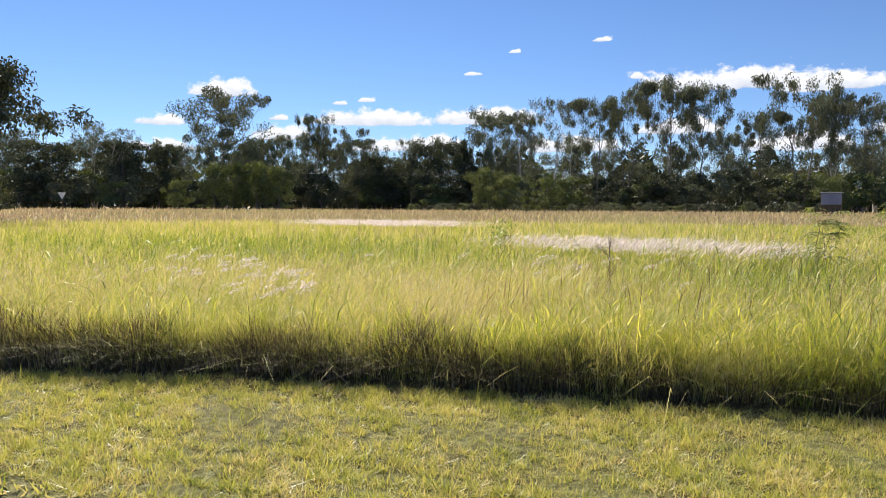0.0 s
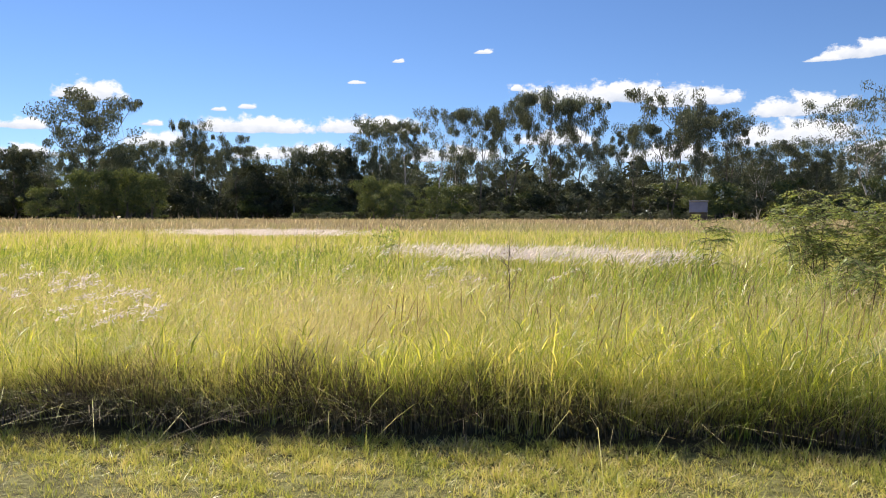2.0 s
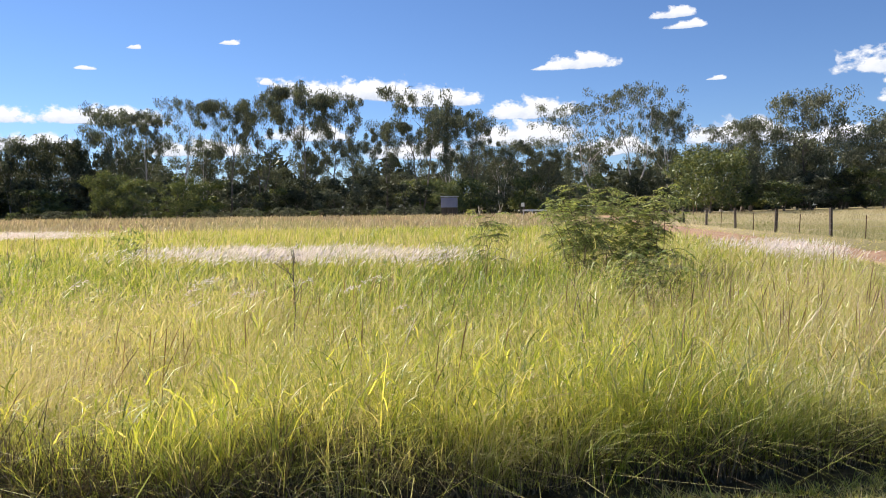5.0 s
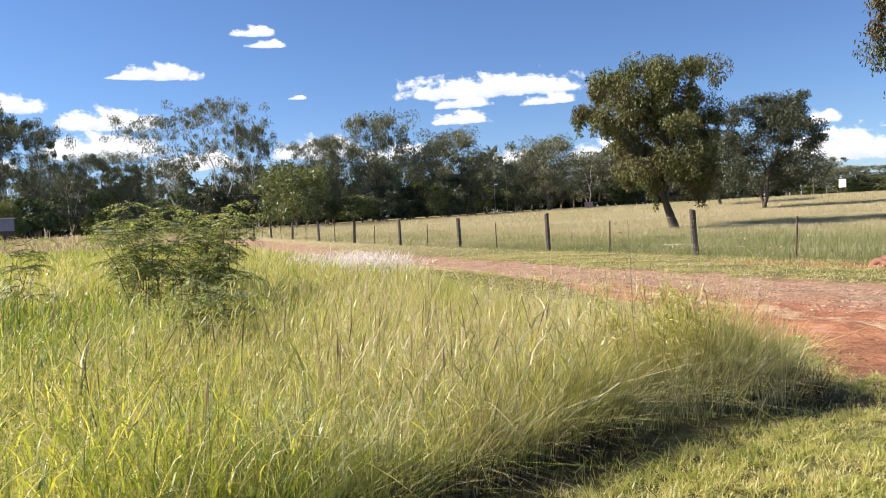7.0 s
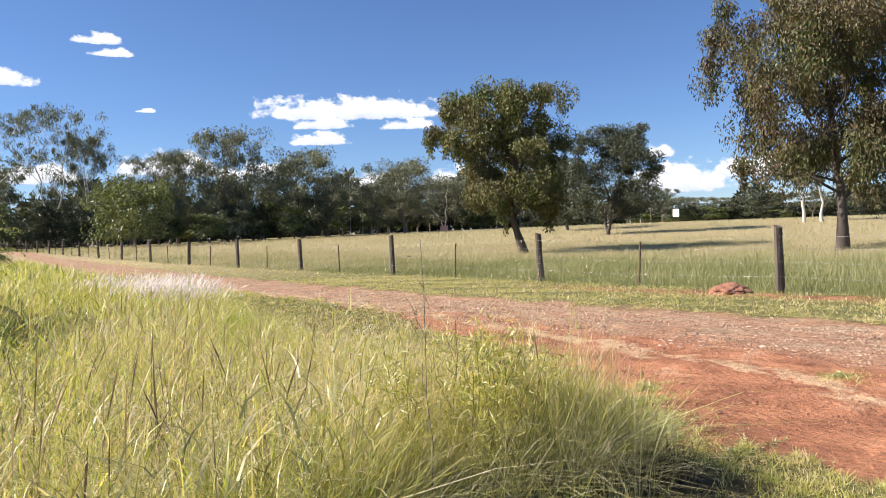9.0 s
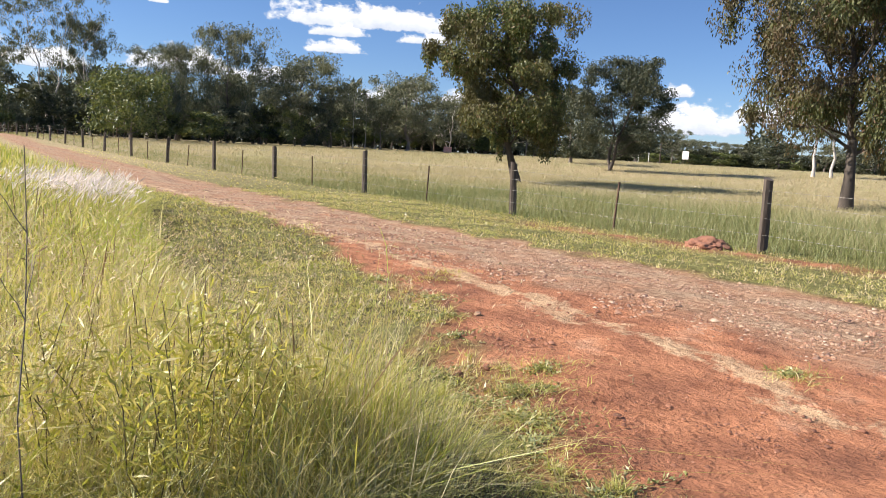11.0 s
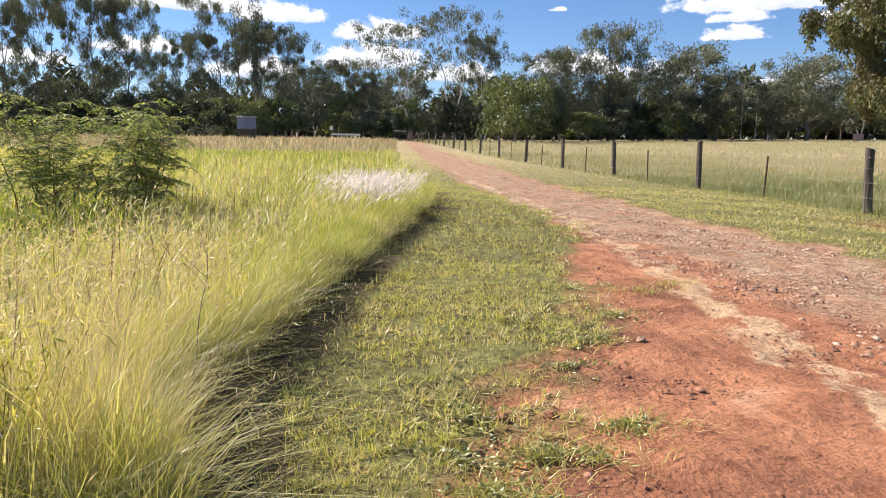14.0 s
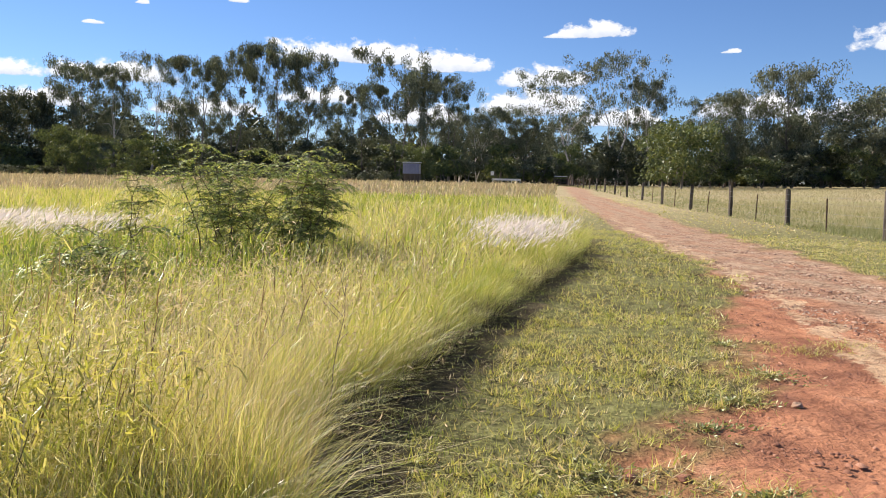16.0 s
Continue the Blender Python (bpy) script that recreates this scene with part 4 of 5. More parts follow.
for az, el, half, kind in ((-34, 5.3, 0.7, "thin"), (-32.8, 5.0, 1.2, "dark"), (-30.8, 5.2, 1.3, "dark"), (-29.3, 4.6, 1.3, "dark"), (-27.6, 7.5, 1.6, "tall"), (-25.6, 7.0, 1.3, "tall"),
                           (-23.2, 8.2, 1.4, "thin"), (-21.6, 7.6, 0.8, "dead"), (-19.7, 8.2, 1.6, "tall"), (-17.6, 8.5, 1.6, "airy"), (-14.3, 9.5, 1.8, "tall"), (-12.1, 8.8, 1.5, "tall"),
                           (-10.6, 5.6, 1.2, "airy"), (-8.0, 6.9, 1.3, "tall"), (-5.4, 9.3, 2.0, "airy"), (-3.3, 7.8, 1.5, "tall"), (-1.5, 7.2, 1.5, "airy"), (0.6, 4.8, 1.1, "thin"), (2.4, 5.5, 1.6, "airy"), (4.2, 4.6, 1.2, "airy")):
    stand(A, az, el, half, kind)
for az, el, half, kind in ((7.7, 8.1, 2.3, "thin"), (11.1, 8.9, 2.0, "thin"), (13.4, 7.3, 1.2, "tall"), (17.0, 6.0, 1.7, "thin"), (18.9, 6.5, 1.4, "full"), (22.4, 8.0, 2.1, "full"),
                           (24.6, 5.0, 1.2, "airy"), (27.8, 6.6, 2.8, "full"), (31.4, 5.4, 0.7, "dead"), (32.3, 4.9, 0.7, "dead"), (35.5, 5.7, 2.4, "full"), (33.4, 3.8, 1.2, "tall"), (29.8, 4.5, 1.2, "tall")):
    stand(B, az, el, half, kind)
for az, el, half, kind, dist in ((38.6, 3.9, 1.7, "dark", 160), (41.3, 2.9, 1.8, "bushy", 158), (48.0, 5.0, 2.4, "dark", 95), (45.0, 3.6, 2.0, "dark", 170), (52.5, 3.2, 2.0, "dark", 150), (54.9, 2.8, 0.9, "airy", 210), (56.3, 2.2, 0.9, "airy", 220), (57.6, 2.1, 0.9, "airy", 220),
                                 (59.5, 2.0, 1.2, "airy", 220), (62, 2.2, 1.5, "dark", 200), (65, 2.1, 1.4, "airy", 210), (68, 2.4, 1.5, "dark", 200), (71, 2.2, 1.5, "airy", 210)):
    stand(C, az, el, half, kind, dist)
# green shrubs standing before the wood
for az, el, half, dist in ((-51.5, 1.9, 0.8, 118), (-48.9, 3.2, 1.1, 118), (-47.6, 3.3, 1.0, 119), (-45.8, 3.3, 1.0, 118), (-44.2, 3.0, 1.0, 118), (-27.9, 3.1, 1.0, 112), (-26.5, 2.5, 1.1, 108), (-23.5, 2.4, 1.0, 108), (-3.4, 2.4, 1.1, 120)):
    stand(A, az, el, half, "bushy", dist)
dome_tree = grow(333, 9.4, 10.5, 0.1, 26, 7000, 0.5, 1.7, BARK, SHRUBLEAF, 0.4, stems=2, twigs=3, squash=0.9, name="round_tree")
dome_tree.matrix_world = pose(24.6, 102, ground_at(24.6, 102))
tagged(dome_tree, "big rounded dark-green leafy tree before the wood", "tree")
for k in range(62):
    stand(B, -66 + 112 * (k + tree_rng.random()) / 62, tree_rng.uniform(3.2, 5.5), tree_rng.uniform(1.0, 1.7), "mid", tree_rng.uniform(150, 164))
# the dark understorey
for k in range(150):
    az = -70 + 142 * (k + tree_rng.random() * 0.8) / 150
    dist = tree_rng.uniform(128, 150) if az < 30 else tree_rng.uniform(154, 172) if az < 44 else tree_rng.uniform(212, 235)
    stand(B, az, tree_rng.uniform(1.3, 2.9) if az < 44 else tree_rng.uniform(1.0, 2.0), tree_rng.uniform(0.8, 1.5), "scrub", dist)
for k in range(46):
    stand(A, -34 + 30 * (k + tree_rng.random()) / 46, tree_rng.uniform(0.1, 0.5), tree_rng.uniform(0.3, 0.6), "scrub", tree_rng.uniform(108, 116))
for group in PROTO.values():
    for proto in group:
        for o in (*proto.children_recursive, proto):
            bpy.data.objects.remove(o)

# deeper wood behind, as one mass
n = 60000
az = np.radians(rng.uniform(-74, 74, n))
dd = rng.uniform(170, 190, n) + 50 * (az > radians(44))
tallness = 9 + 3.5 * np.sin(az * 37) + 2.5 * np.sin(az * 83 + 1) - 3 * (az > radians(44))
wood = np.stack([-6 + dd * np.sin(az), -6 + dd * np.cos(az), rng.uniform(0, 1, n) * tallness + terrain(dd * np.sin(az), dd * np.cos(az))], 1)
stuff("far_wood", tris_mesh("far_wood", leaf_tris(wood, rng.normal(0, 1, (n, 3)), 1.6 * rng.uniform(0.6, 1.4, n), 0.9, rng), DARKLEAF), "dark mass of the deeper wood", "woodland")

# the paddock's weeping trees
big = grow(307, 10.2, 7.6, 0.22, 20, 70000, 0.2, 0.95, DARKBARK, WEEPLEAF, 0.9, strand=1.3, slim=(0.3, 0.48), stems=1, trunk=0.024, squash=0.85, twigs=5, name="weeping_tree", tilt=(-0.5, 0.5))
big.matrix_world = pose(26.0, 27.0, ground_at(26, 27))
tagged(big, "weeping tree with leaning dark trunk in dry paddock", "tree")
third = grow(305, 13.0, 11.5, 0.2, 26, 90000, 0.21, 1.1, DARKBARK, BROWNLEAF, 1.3, strand=1.8, slim=(0.24, 0.42), stems=1, trunk=0.019, squash=1.1, twigs=5, name="weeping_tree", tilt=(-0.6, 1.6))
third.matrix_world = pose(30.4, 10.7, ground_at(30.4, 10.7))
tagged(third, "broad weeping tree with brown hanging twigs in paddock", "tree")
behind = grow(311, 10.6, 9.0, 0.12, 22, 40000, 0.22, 1.15, DARKBARK, DARKLEAF, 0.8, stems=2, trunk=0.02, twigs=4, name="dark_gum_tree")
behind.matrix_world = pose(52.5, 42.2, ground_at(52.5, 42.2))
tagged(behind, "dark dense gum tree standing behind the weeping tree", "tree")
for seed, x, y, h in ((320, 74.3, 33.5, 8.5), (321, 75.2, 32.0, 8.0)):
    pale = grow(seed, h, 5, 0.45, 8, 2500, 0.3, 0.8, PALEBARK, GUM, 0.8, trunk=0.022, twigs=3, name="white_trunked_gum")
    pale.matrix_world = pose(x, y, ground_at(x, y))
    tagged(pale, "small gum with bright white trunk in paddock", "tree", "white trunked gums")

# ---- fence along the track ----
fence = tagged(new("wire_fence"), "old timber post and barbed wire paddock fence", "fence")


def post_mesh(seed, height=1.32, r0=0.085):
    r = np.random.default_rng(seed)
    bm = bmesh.new()
    rings = []
    for k in range(7):
        z = -0.25 + (height + 0.25) * k / 6
        ring = []
        for j in range(9):
            a = 2 * math.pi * j / 9
            rad = r0 * (1.06 - 0.1 * k / 6) * (1 + 0.1 * math.sin(3 * a + seed) + r.normal(0, 0.04))
            ring.append(bm.verts.new((rad * math.cos(a), rad * math.sin(a), z + (0.03 * math.cos(a + seed) if k == 6 else 0))))
        rings.append(ring)
    for lo, hi in zip(rings, rings[1:]):
        for j in range(9):
            bm.faces.new((lo[j], lo[(j + 1) % 9], hi[(j + 1) % 9], hi[j]))
    bm.faces.new(rings[-1])
    return bm_mesh("post", bm, POSTWOOD)


def picket_mesh():
    bm = bmesh.new()
    for a in (0, 120, 240):
        made = bmesh.ops.create_cube(bm, size=1.0, matrix=Matrix.Rotation(radians(a), 4, "Z") @ Matrix.LocRotScale((0.012, 0, 0.4), None, (0.026, 0.005, 1.3)))
    return bm_mesh("picket", bm, RUST)


POSTS = [post_mesh(k) for k in range(5)]
PICKET = picket_mesh()
fence_y = [-10.8, -3.95, 2.92, 9.55, 16.66, 23.48, 30.1, 37.0, 44.0, 50.9, 57.7, 64.6, 71.4, 78.2, 85, 92, 99, 106, 113]


def fence_x(y):
    return 9.4 + max(0, y - 44) * 0.009


fr = random.Random(3)
for k, y in enumerate(fence_y):
    ob = part("post", POSTS[k % 5], fence)
    ob.matrix_world = pose(fence_x(y), y, ground_at(fence_x(y), y), fr.uniform(-2, 2), fr.uniform(-2.5, 2.5), fr.uniform(0, 360)) @ Matrix.Diagonal((1, 1, fr.uniform(0.95, 1.03), 1))
    if k + 1 < len(fence_y):
        mid = (y + fence_y[k + 1]) / 2 + fr.uniform(-0.3, 0.3)
        ob = part("picket", PICKET, fence, "rusty steel star picket")
        ob.matrix_world = pose(fence_x(mid), mid, ground_at(fence_x(mid), mid), fr.uniform(-3, 3), fr.uniform(-3, 3), fr.uniform(0, 360))
for z in (0.32, 0.62, 0.9, 1.12):
    tubes = Tubes()
    for a, b in zip(fence_y, fence_y[1:]):
        t = np.linspace(0, 1, 7)
        ys = a + (b - a) * t
        tubes.line(np.stack([[fence_x(v) - 0.09 for v in ys], ys, z + terrain(9.4, ys) - 0.05 * 4 * t * (1 - t) * (0.5 + 0.5 * fr.random())], 1), np.full(7, 0.0028), 4)
        for v in np.arange(a, min(b, 26), 0.16):
            if 1 < v < 26:
                tubes.line([(fence_x(v) - 0.105, v, z - 0.02), (fence_x(v) - 0.075, v + 0.01, z - 0.01)], [0.0015, 0.0015], 3)
    part("wire", tubes.mesh("wire", WIRE), fence, "thin barbed wire strand")

# braced gate at the far end of the fence
gate = tagged(new("braced_gate"), "weathered rail gate with white top rail at the track's far end", "gate")
for x in (8.0, 10.1):
    part("gate_post", box_mesh("gate_post", (0.16, 0.16, 1.9), (x, 117.6, 0.85), POSTWOOD, 0.02), gate)
for z, m in ((1.55, WHITE), (1.05, POSTWOOD), (0.55, POSTWOOD)):
    part("rail", box_mesh("rail", (2.1, 0.06, 0.13), (9.05, 117.5, z), m, 0.01), gate)

gate.matrix_world = pose(0, 0, ground_at(9, 117.5))

# ---- mound of red earth by the fence ----
bm = bmesh.new()
bmesh.ops.create_icosphere(bm, subdivisions=5, radius=1.0)
for v in bm.verts:
    d = v.co.copy()
    lump = noise.fractal(d * 2.2, 0.9, 2.0, 5) * 0.22 + noise.noise(d * 6) * 0.06
    v.co = Vector((d.x * 0.62, d.y * 0.5, max(d.z, -0.15) ** 1.0 * 0.3 if d.z > 0 else -0.05)) * (1 + lump)
    v.co.z += 0.1 * math.exp(-((d.x - 0.1) ** 2 + d.y ** 2) * 5) * (d.z > 0)
    v.co.x += 0.15 * (d.x > 0.2) * d.x
mound = tagged(new("earth_mound", bm_mesh("earth_mound", bm, REDEARTH, True)), "small crumbly mound of red earth beside fence post", "mound")
mound.matrix_world = pose(8.95, 3.75, 0.0, 0, 0, 30) @ Matrix.Diagonal((0.85, 0.8, 0.5, 1))

# ---- stones and clods on the track ----
def pebble_cloud(name, p, size, material, label):
    """Small irregular stones, half sunk, in one mesh."""
    tet = np.array([(1, 0, -0.25), (0.1, 0.9, -0.25), (-0.95, 0.2, -0.25), (-0.2, -0.9, -0.25), (0.1, 0.05, 0.55), (0.55, -0.5, 0.25), (-0.5, 0.5, 0.3)])
    tris = np.array([(0, 1, 4), (1, 6, 4), (1, 2, 6), (2, 3, 6), (6, 3, 4), (3, 5, 4), (5, 0, 4), (3, 0, 5)])
    n = len(p)
    a = rng.uniform(0, 6.28, n)
    co = tet[None] * size[:, None, None] * rng.uniform(0.7, 1.3, (n, 7, 3))
    x = co[..., 0] * np.cos(a)[:, None] - co[..., 1] * np.sin(a)[:, None]
    y = co[..., 0] * np.sin(a)[:, None] + co[..., 1] * np.cos(a)[:, None]
    base = -0.03 * red_mask(p[:, 0], p[:, 1])
    co = np.stack([x + p[:, :1], y + p[:, 1:], co[..., 2] * 0.8 + base[:, None]], -1)
    faces = (np.arange(n) * 7)[:, None, None] + tris[None]
    stuff(name, quick_mesh(name, co.reshape(-1, 3), [faces.reshape(-1, 3)], material), label, "stones")


p = scatter(105000, 1.2, 6.0, -4, 26)
right = np.interp(p[:, 1], ROAD_Y, ROAD_X)
keep = (red_mask(p[:, 0], p[:, 1]) > 0.5) & (p[:, 0] > right - 3.2) & (rng.random(len(p)) < 0.4 + 0.45 * soft_noise(p[:, 0], p[:, 1], 0.9, 71))
pebble_cloud("road_gravel", p[keep], rng.gamma(2.2, 0.005, keep.sum()), STONE, "loose brown and grey gravel on the track")
p = scatter(70000, -1.3, 4.5, -5, 10)
keep = (red_mask(p[:, 0], p[:, 1]) > 0.6) & (rng.random(len(p)) < 0.3 + 0.5 * soft_noise(p[:, 0], p[:, 1], 1.3, 72))
pebble_cloud("dirt_clods", p[keep], rng.gamma(1.5, 0.0042, keep.sum()), CLOD, "dark crumbs of dry dirt on the red earth")


def rock(x, y, size, seed, material, label):
    bm = bmesh.new()
    bmesh.ops.create_icosphere(bm, subdivisions=3, radius=size)
    for v in bm.verts:
        v.co *= 1 + 0.5 * noise.noise(v.co / size * 1.4 + Vector((seed, 0, 0))) + 0.12 * noise.noise(v.co / size * 4)
        v.co.z *= 0.65
    ob = new("rock", bm_mesh("rock", bm, material, True))
    ob.matrix_world = pose(x, y, size * 0.25 - 0.02, 0, 0, seed * 40)
    return tagged(ob, label, "rock", "loose rocks")


rock(-0.37, -0.41, 0.035, 1, CLOD, "dark brown rock lying at lawn's edge")
rock(-0.105, -0.375, 0.035, 2, CLOD, "dark brown rock lying on red dirt")
rock(0.95, 0.95, 0.035, 3, STONE, "flat pale pinkish stone in red dirt")
rock(2.5, 1.4, 0.03, 4, STONE, "small brown stone on the track")


# ---- the feathery bush ----
def fronds(tubes, leaves, root, ang, length, r, pairs=10, leaflet=0.075):
    """A drooping pinnate frond."""
    out = np.array((math.cos(ang), math.sin(ang), 0))
    t = np.linspace(0, 1, 5)[:, None]
    line = root + out * length * t * 0.9 + np.array((0, 0, 1)) * (0.28 * length * t - 0.62 * length * t ** 2)
    tubes.line(line, np.linspace(0.004, 0.0015, 5), 3)
    u = np.linspace(0.15, 1, pairs)
    pts = np.stack([np.interp(u, t[:, 0], line[:, i]) for i in range(3)], 1)
    side = np.array((-out[1], out[0], 0))
    for sgn in (-1, 1):
        way = side * sgn + out * 0.45 + np.array((0, 0, -0.35)) + r.normal(0, 0.22, (pairs, 3))
        n = len(pts)
        w = way / np.linalg.norm(way, axis=1, keepdims=True)
        flat = np.cross(w, (0, 0, 1)) + r.normal(0, 0.25, (n, 3))
        flat /= np.linalg.norm(flat, axis=1, keepdims=True)
        ln = (leaflet * length / 0.38 * r.uniform(0.8, 1.2, n) * np.sin(np.pi * (0.15 + 0.75 * u)) ** 0.5)[:, None]
        mid = pts + w * ln * 0.5
        leaves.append(np.stack([pts, mid + flat * ln * 0.2, pts + w * ln, mid - flat * ln * 0.2], 1).reshape(-1, 3))


def feathery_bush(seed, spots, height, per_stem, name, label, spread=0.5):
    r = np.random.default_rng(seed)
    leaves, thing = [], new(name)
    for x, y in spots:
        tubes = Tubes()
        h = height * r.uniform(0.7, 1.05)
        lean = r.normal(0, spread * 0.35, 2) + np.array((x, y)) * 0.3
        spine = bent(np.array((x, y, -0.05)), np.array((x + lean[0], y + lean[1], h)), r, 0.05 * h, 7)
        tubes.line(spine, np.linspace(0.014, 0.004, 7) * height / 2, 5)
        for k in range(per_stem):
            u = r.uniform(0.28, 1.0)
            j = u * 6
            root = spine[int(j)] + (spine[min(int(j) + 1, 6)] - spine[int(j)]) * (j % 1)
            ang = r.uniform(0, 6.28)
            if k % 3 == 0:
                side = root + np.array((math.cos(ang) * 0.45, math.sin(ang) * 0.45, r.uniform(-0.02, 0.25))) * spread * 1.4
                tubes.line(bent(root, side, r, 0.02, 4), np.linspace(0.007, 0.003, 4), 4)
                for q in range(4):
                    fronds(tubes, leaves, root + (side - root) * r.uniform(0.4, 1), ang + r.normal(0, 0.9), 0.38 * r.uniform(0.7, 1.2), r)
            else:
                fronds(tubes, leaves, root, ang, 0.38 * r.uniform(0.6, 1.2), r)
        part("stem", tubes.mesh("stem", STEM), thing)
    part("foliage", quads_mesh("foliage", np.concatenate(leaves), FERNLEAF), thing, "feathery drooping green fronds")
    return tagged(thing, label, "bush")


r = np.random.default_rng(44)
spots = np.stack([r.uniform(-0.85, 0.75, 24), r.uniform(-0.8, 0.7, 24)], 1)
bush = feathery_bush(45, spots, 1.84, 24, "feathery_bush", "wide feathery green bush with drooping fronds in meadow")
bush.matrix_world = pose(-4.7, 7.7, 0)
for x, y, h, n_stems, label in ((-7.1, 8.1, 1.45, 3, "young feathery sapling on thin stem in meadow"), (-4.95, 3.0, 0.8, 6, "low feathery shrub in bright grass"), (-8.2, 9.2, 0.8, 2, "small feathery sapling among pale plumes")):
    ob = feathery_bush(int(50 + x * 3), r.normal(0, 0.12, (n_stems, 2)), h, 15, "feathery_sapling", label, 0.35)
    ob.matrix_world = pose(x, y, 0)


def leafy_weed(seed, x, y, height, width, leaf, count, material, label, stems=7, slim=0.3):
    r = np.random.default_rng(seed)
    leaves, thing = [], new("leafy_weed")
    for k in range(stems):
        tubes = Tubes()
        a = r.uniform(0, 6.28)
        reach = width / 2 * r.uniform(0.3, 1)
        end = np.array((math.cos(a) * reach, math.sin(a) * reach, height * r.uniform(0.75, 1.05)))
        line = bent(np.array((*r.normal(0, 0.03, 2), -0.03)), end, r, 0.03 * height, 6)
        tubes.line(line, np.linspace(0.0038, 0.0015, 6), 4)
        u = r.uniform(0.3, 1, count)
        pts = np.stack([np.interp(u, np.linspace(0, 1, 6), line[:, i]) for i in range(3)], 1) + r.normal(0, leaf * 0.7, (count, 3))
        leaves.append(leaf_quads(pts, r.normal(0, 1, (count, 3)) + (0, 0, 0.7), leaf * r.uniform(0.6, 1.3, count), leaf * slim, r))
        part("stem", tubes.mesh("stem", STEM), thing)
    part("foliage", quads_mesh("foliage", np.concatenate(leaves), material), thing)
    thing.matrix_world = pose(x, y, 0)
    return tagged(thing, label, "weed", "leafy weeds")


YELLOWLEAF = leaf_mat("yellow_green_weed_leaves", [(0.0, (0.27, 0.3, 0.06)), (0.6, (0.44, 0.43, 0.12)), (1.0, (0.6, 0.53, 0.26))], None, 0.3, 0.45, 0.05)
leafy_weed(62, -15.3, 9.6, 1.05, 0.8, 0.14, 34, FERNLEAF, "small upright leafy shrub alone in the meadow", 8)
for k, (x, y) in enumerate(((-2.85, -1.5), (-2.55, -1.55), (-2.3, -1.65), (-2.65, -1.8))):
    leafy_weed(70 + k, x, y, 0.84, 0.62, 0.065, 110, YELLOWLEAF, "bushy yellow-green weed at the meadow's corner", 9, 0.13)


def stalk(seed, x, y, height, lean, branches, label, feather=0, thick=0.0045):
    """A bare dead weed stalk with a few side twigs."""
    r = np.random.default_rng(seed)
    thing = new("dead_stalk")
    tubes = Tubes()
    line = bent(np.array((0, 0, -0.05)), np.array((lean[0], lean[1], height)), r, 0.012, 7)
    tubes.line(line, np.linspace(thick, thick * 0.4, 7), 5)
    part("stem", tubes.mesh("stem", BARK), thing)
    for k in range(branches):
        u = r.uniform(0.5, 0.97)
        root = np.array([np.interp(u, np.linspace(0, 1, 7), line[:, i]) for i in range(3)])
        end = root + (r.normal(0, 0.07), r.normal(0, 0.07), 0.13)
        tubes = Tubes()
        tubes.line(bent(root, end, r, 0.006, 4), np.linspace(thick * 0.5, thick * 0.25, 4), 4)
        twig = part("twig", tubes.mesh("twig", BARK), thing)
        head = leaf_quads(np.repeat(end[None], 3 + feather, 0) + r.normal(0, 0.015 + 0.002 * feather, (3 + feather, 3)), r.normal(0, 1, (3 + feather, 3)), 0.035, 0.008, r)
        tagged(part("seed_head", quads_mesh("seed_head", head, SPIKE), twig), kind="stuff")
    thing.matrix_world = pose(x, y, 0)
    return tagged(thing, label, "weed", "dead stalks")


stalk(81, -8.87, -0.05, 1.08, (0.02, 0.02), 9, "thin dark dead stalk with wispy top", 12, 0.009)
stalk(82, -6.25, -1.3, 0.92, (-0.22, 0.1), 3, "bent bare dead stalk leaning over grass")
stalk(83, -6.95, 7.2, 0.95, (0.0, 0.0), 3, "thin upright dead stalk near sapling")
for k, (x, y) in enumerate(((-25.7, 11.7), (-27.7, 9.5), (-19.7, 16.2), (-13.4, 3.2), (-17, 5.5), (-14.6, 4.4), (-11.9, 3.4))):
    stalk(90 + k, x, y, 1.15, (0.03, 0.0), 5, "thin dark dead stalk standing out of meadow", 6)
stalk(99, -3.1, -1.9, 1.36, (0.05, 0.1), 3, "long thin bare stalk at meadow's corner", 0, 0.0032)
stalk(98, -1.95, -0.2, 0.85, (0.1, 0.1), 4, "dark forked dead stalk in tall grass")
stalk(97, -5.6, 6.4, 1.0, (0.03, 0.02), 3, "thin upright dead stalk before the bush")

# ---- far things ----
shed = tagged(new("steel_shed"), "small blue-grey sheet steel shed under pale roof", "shed")
for k in range(6):
    part("wall_sheet", box_mesh("wall_sheet", (0.42, 0.1, 1.35), (-13.75 + k * 0.45, 93.3, 2.15), STEEL, 0.02), shed)
part("body", box_mesh("body", (2.6, 2.0, 1.3), (-12.6, 94.4, 2.14), STEEL, 0.02), shed)
part("plinth", box_mesh("plinth", (2.6, 2.0, 1.5), (-12.6, 94.5, 0.7), POSTWOOD, 0.02), shed, "dark brown base")
roof = bmesh.new()
box_bm(roof, (3.0, 2.6, 0.07), (-12.6, 94.3, 2.95), 0.01)
for k in range(12):
    box_bm(roof, (0.06, 2.6, 0.05), (-13.95 + k * 0.245, 94.3, 3.0))
part("roof", bm_mesh("roof", roof, ROOFST), shed, "pale ribbed roof sheet")

shed.matrix_world = pose(-12.6, 94, ground_at(-12.6, 94) - 0.1) @ Matrix.Diagonal((0.82, 0.82, 1, 1)) @ pose(12.6, -94, 0)

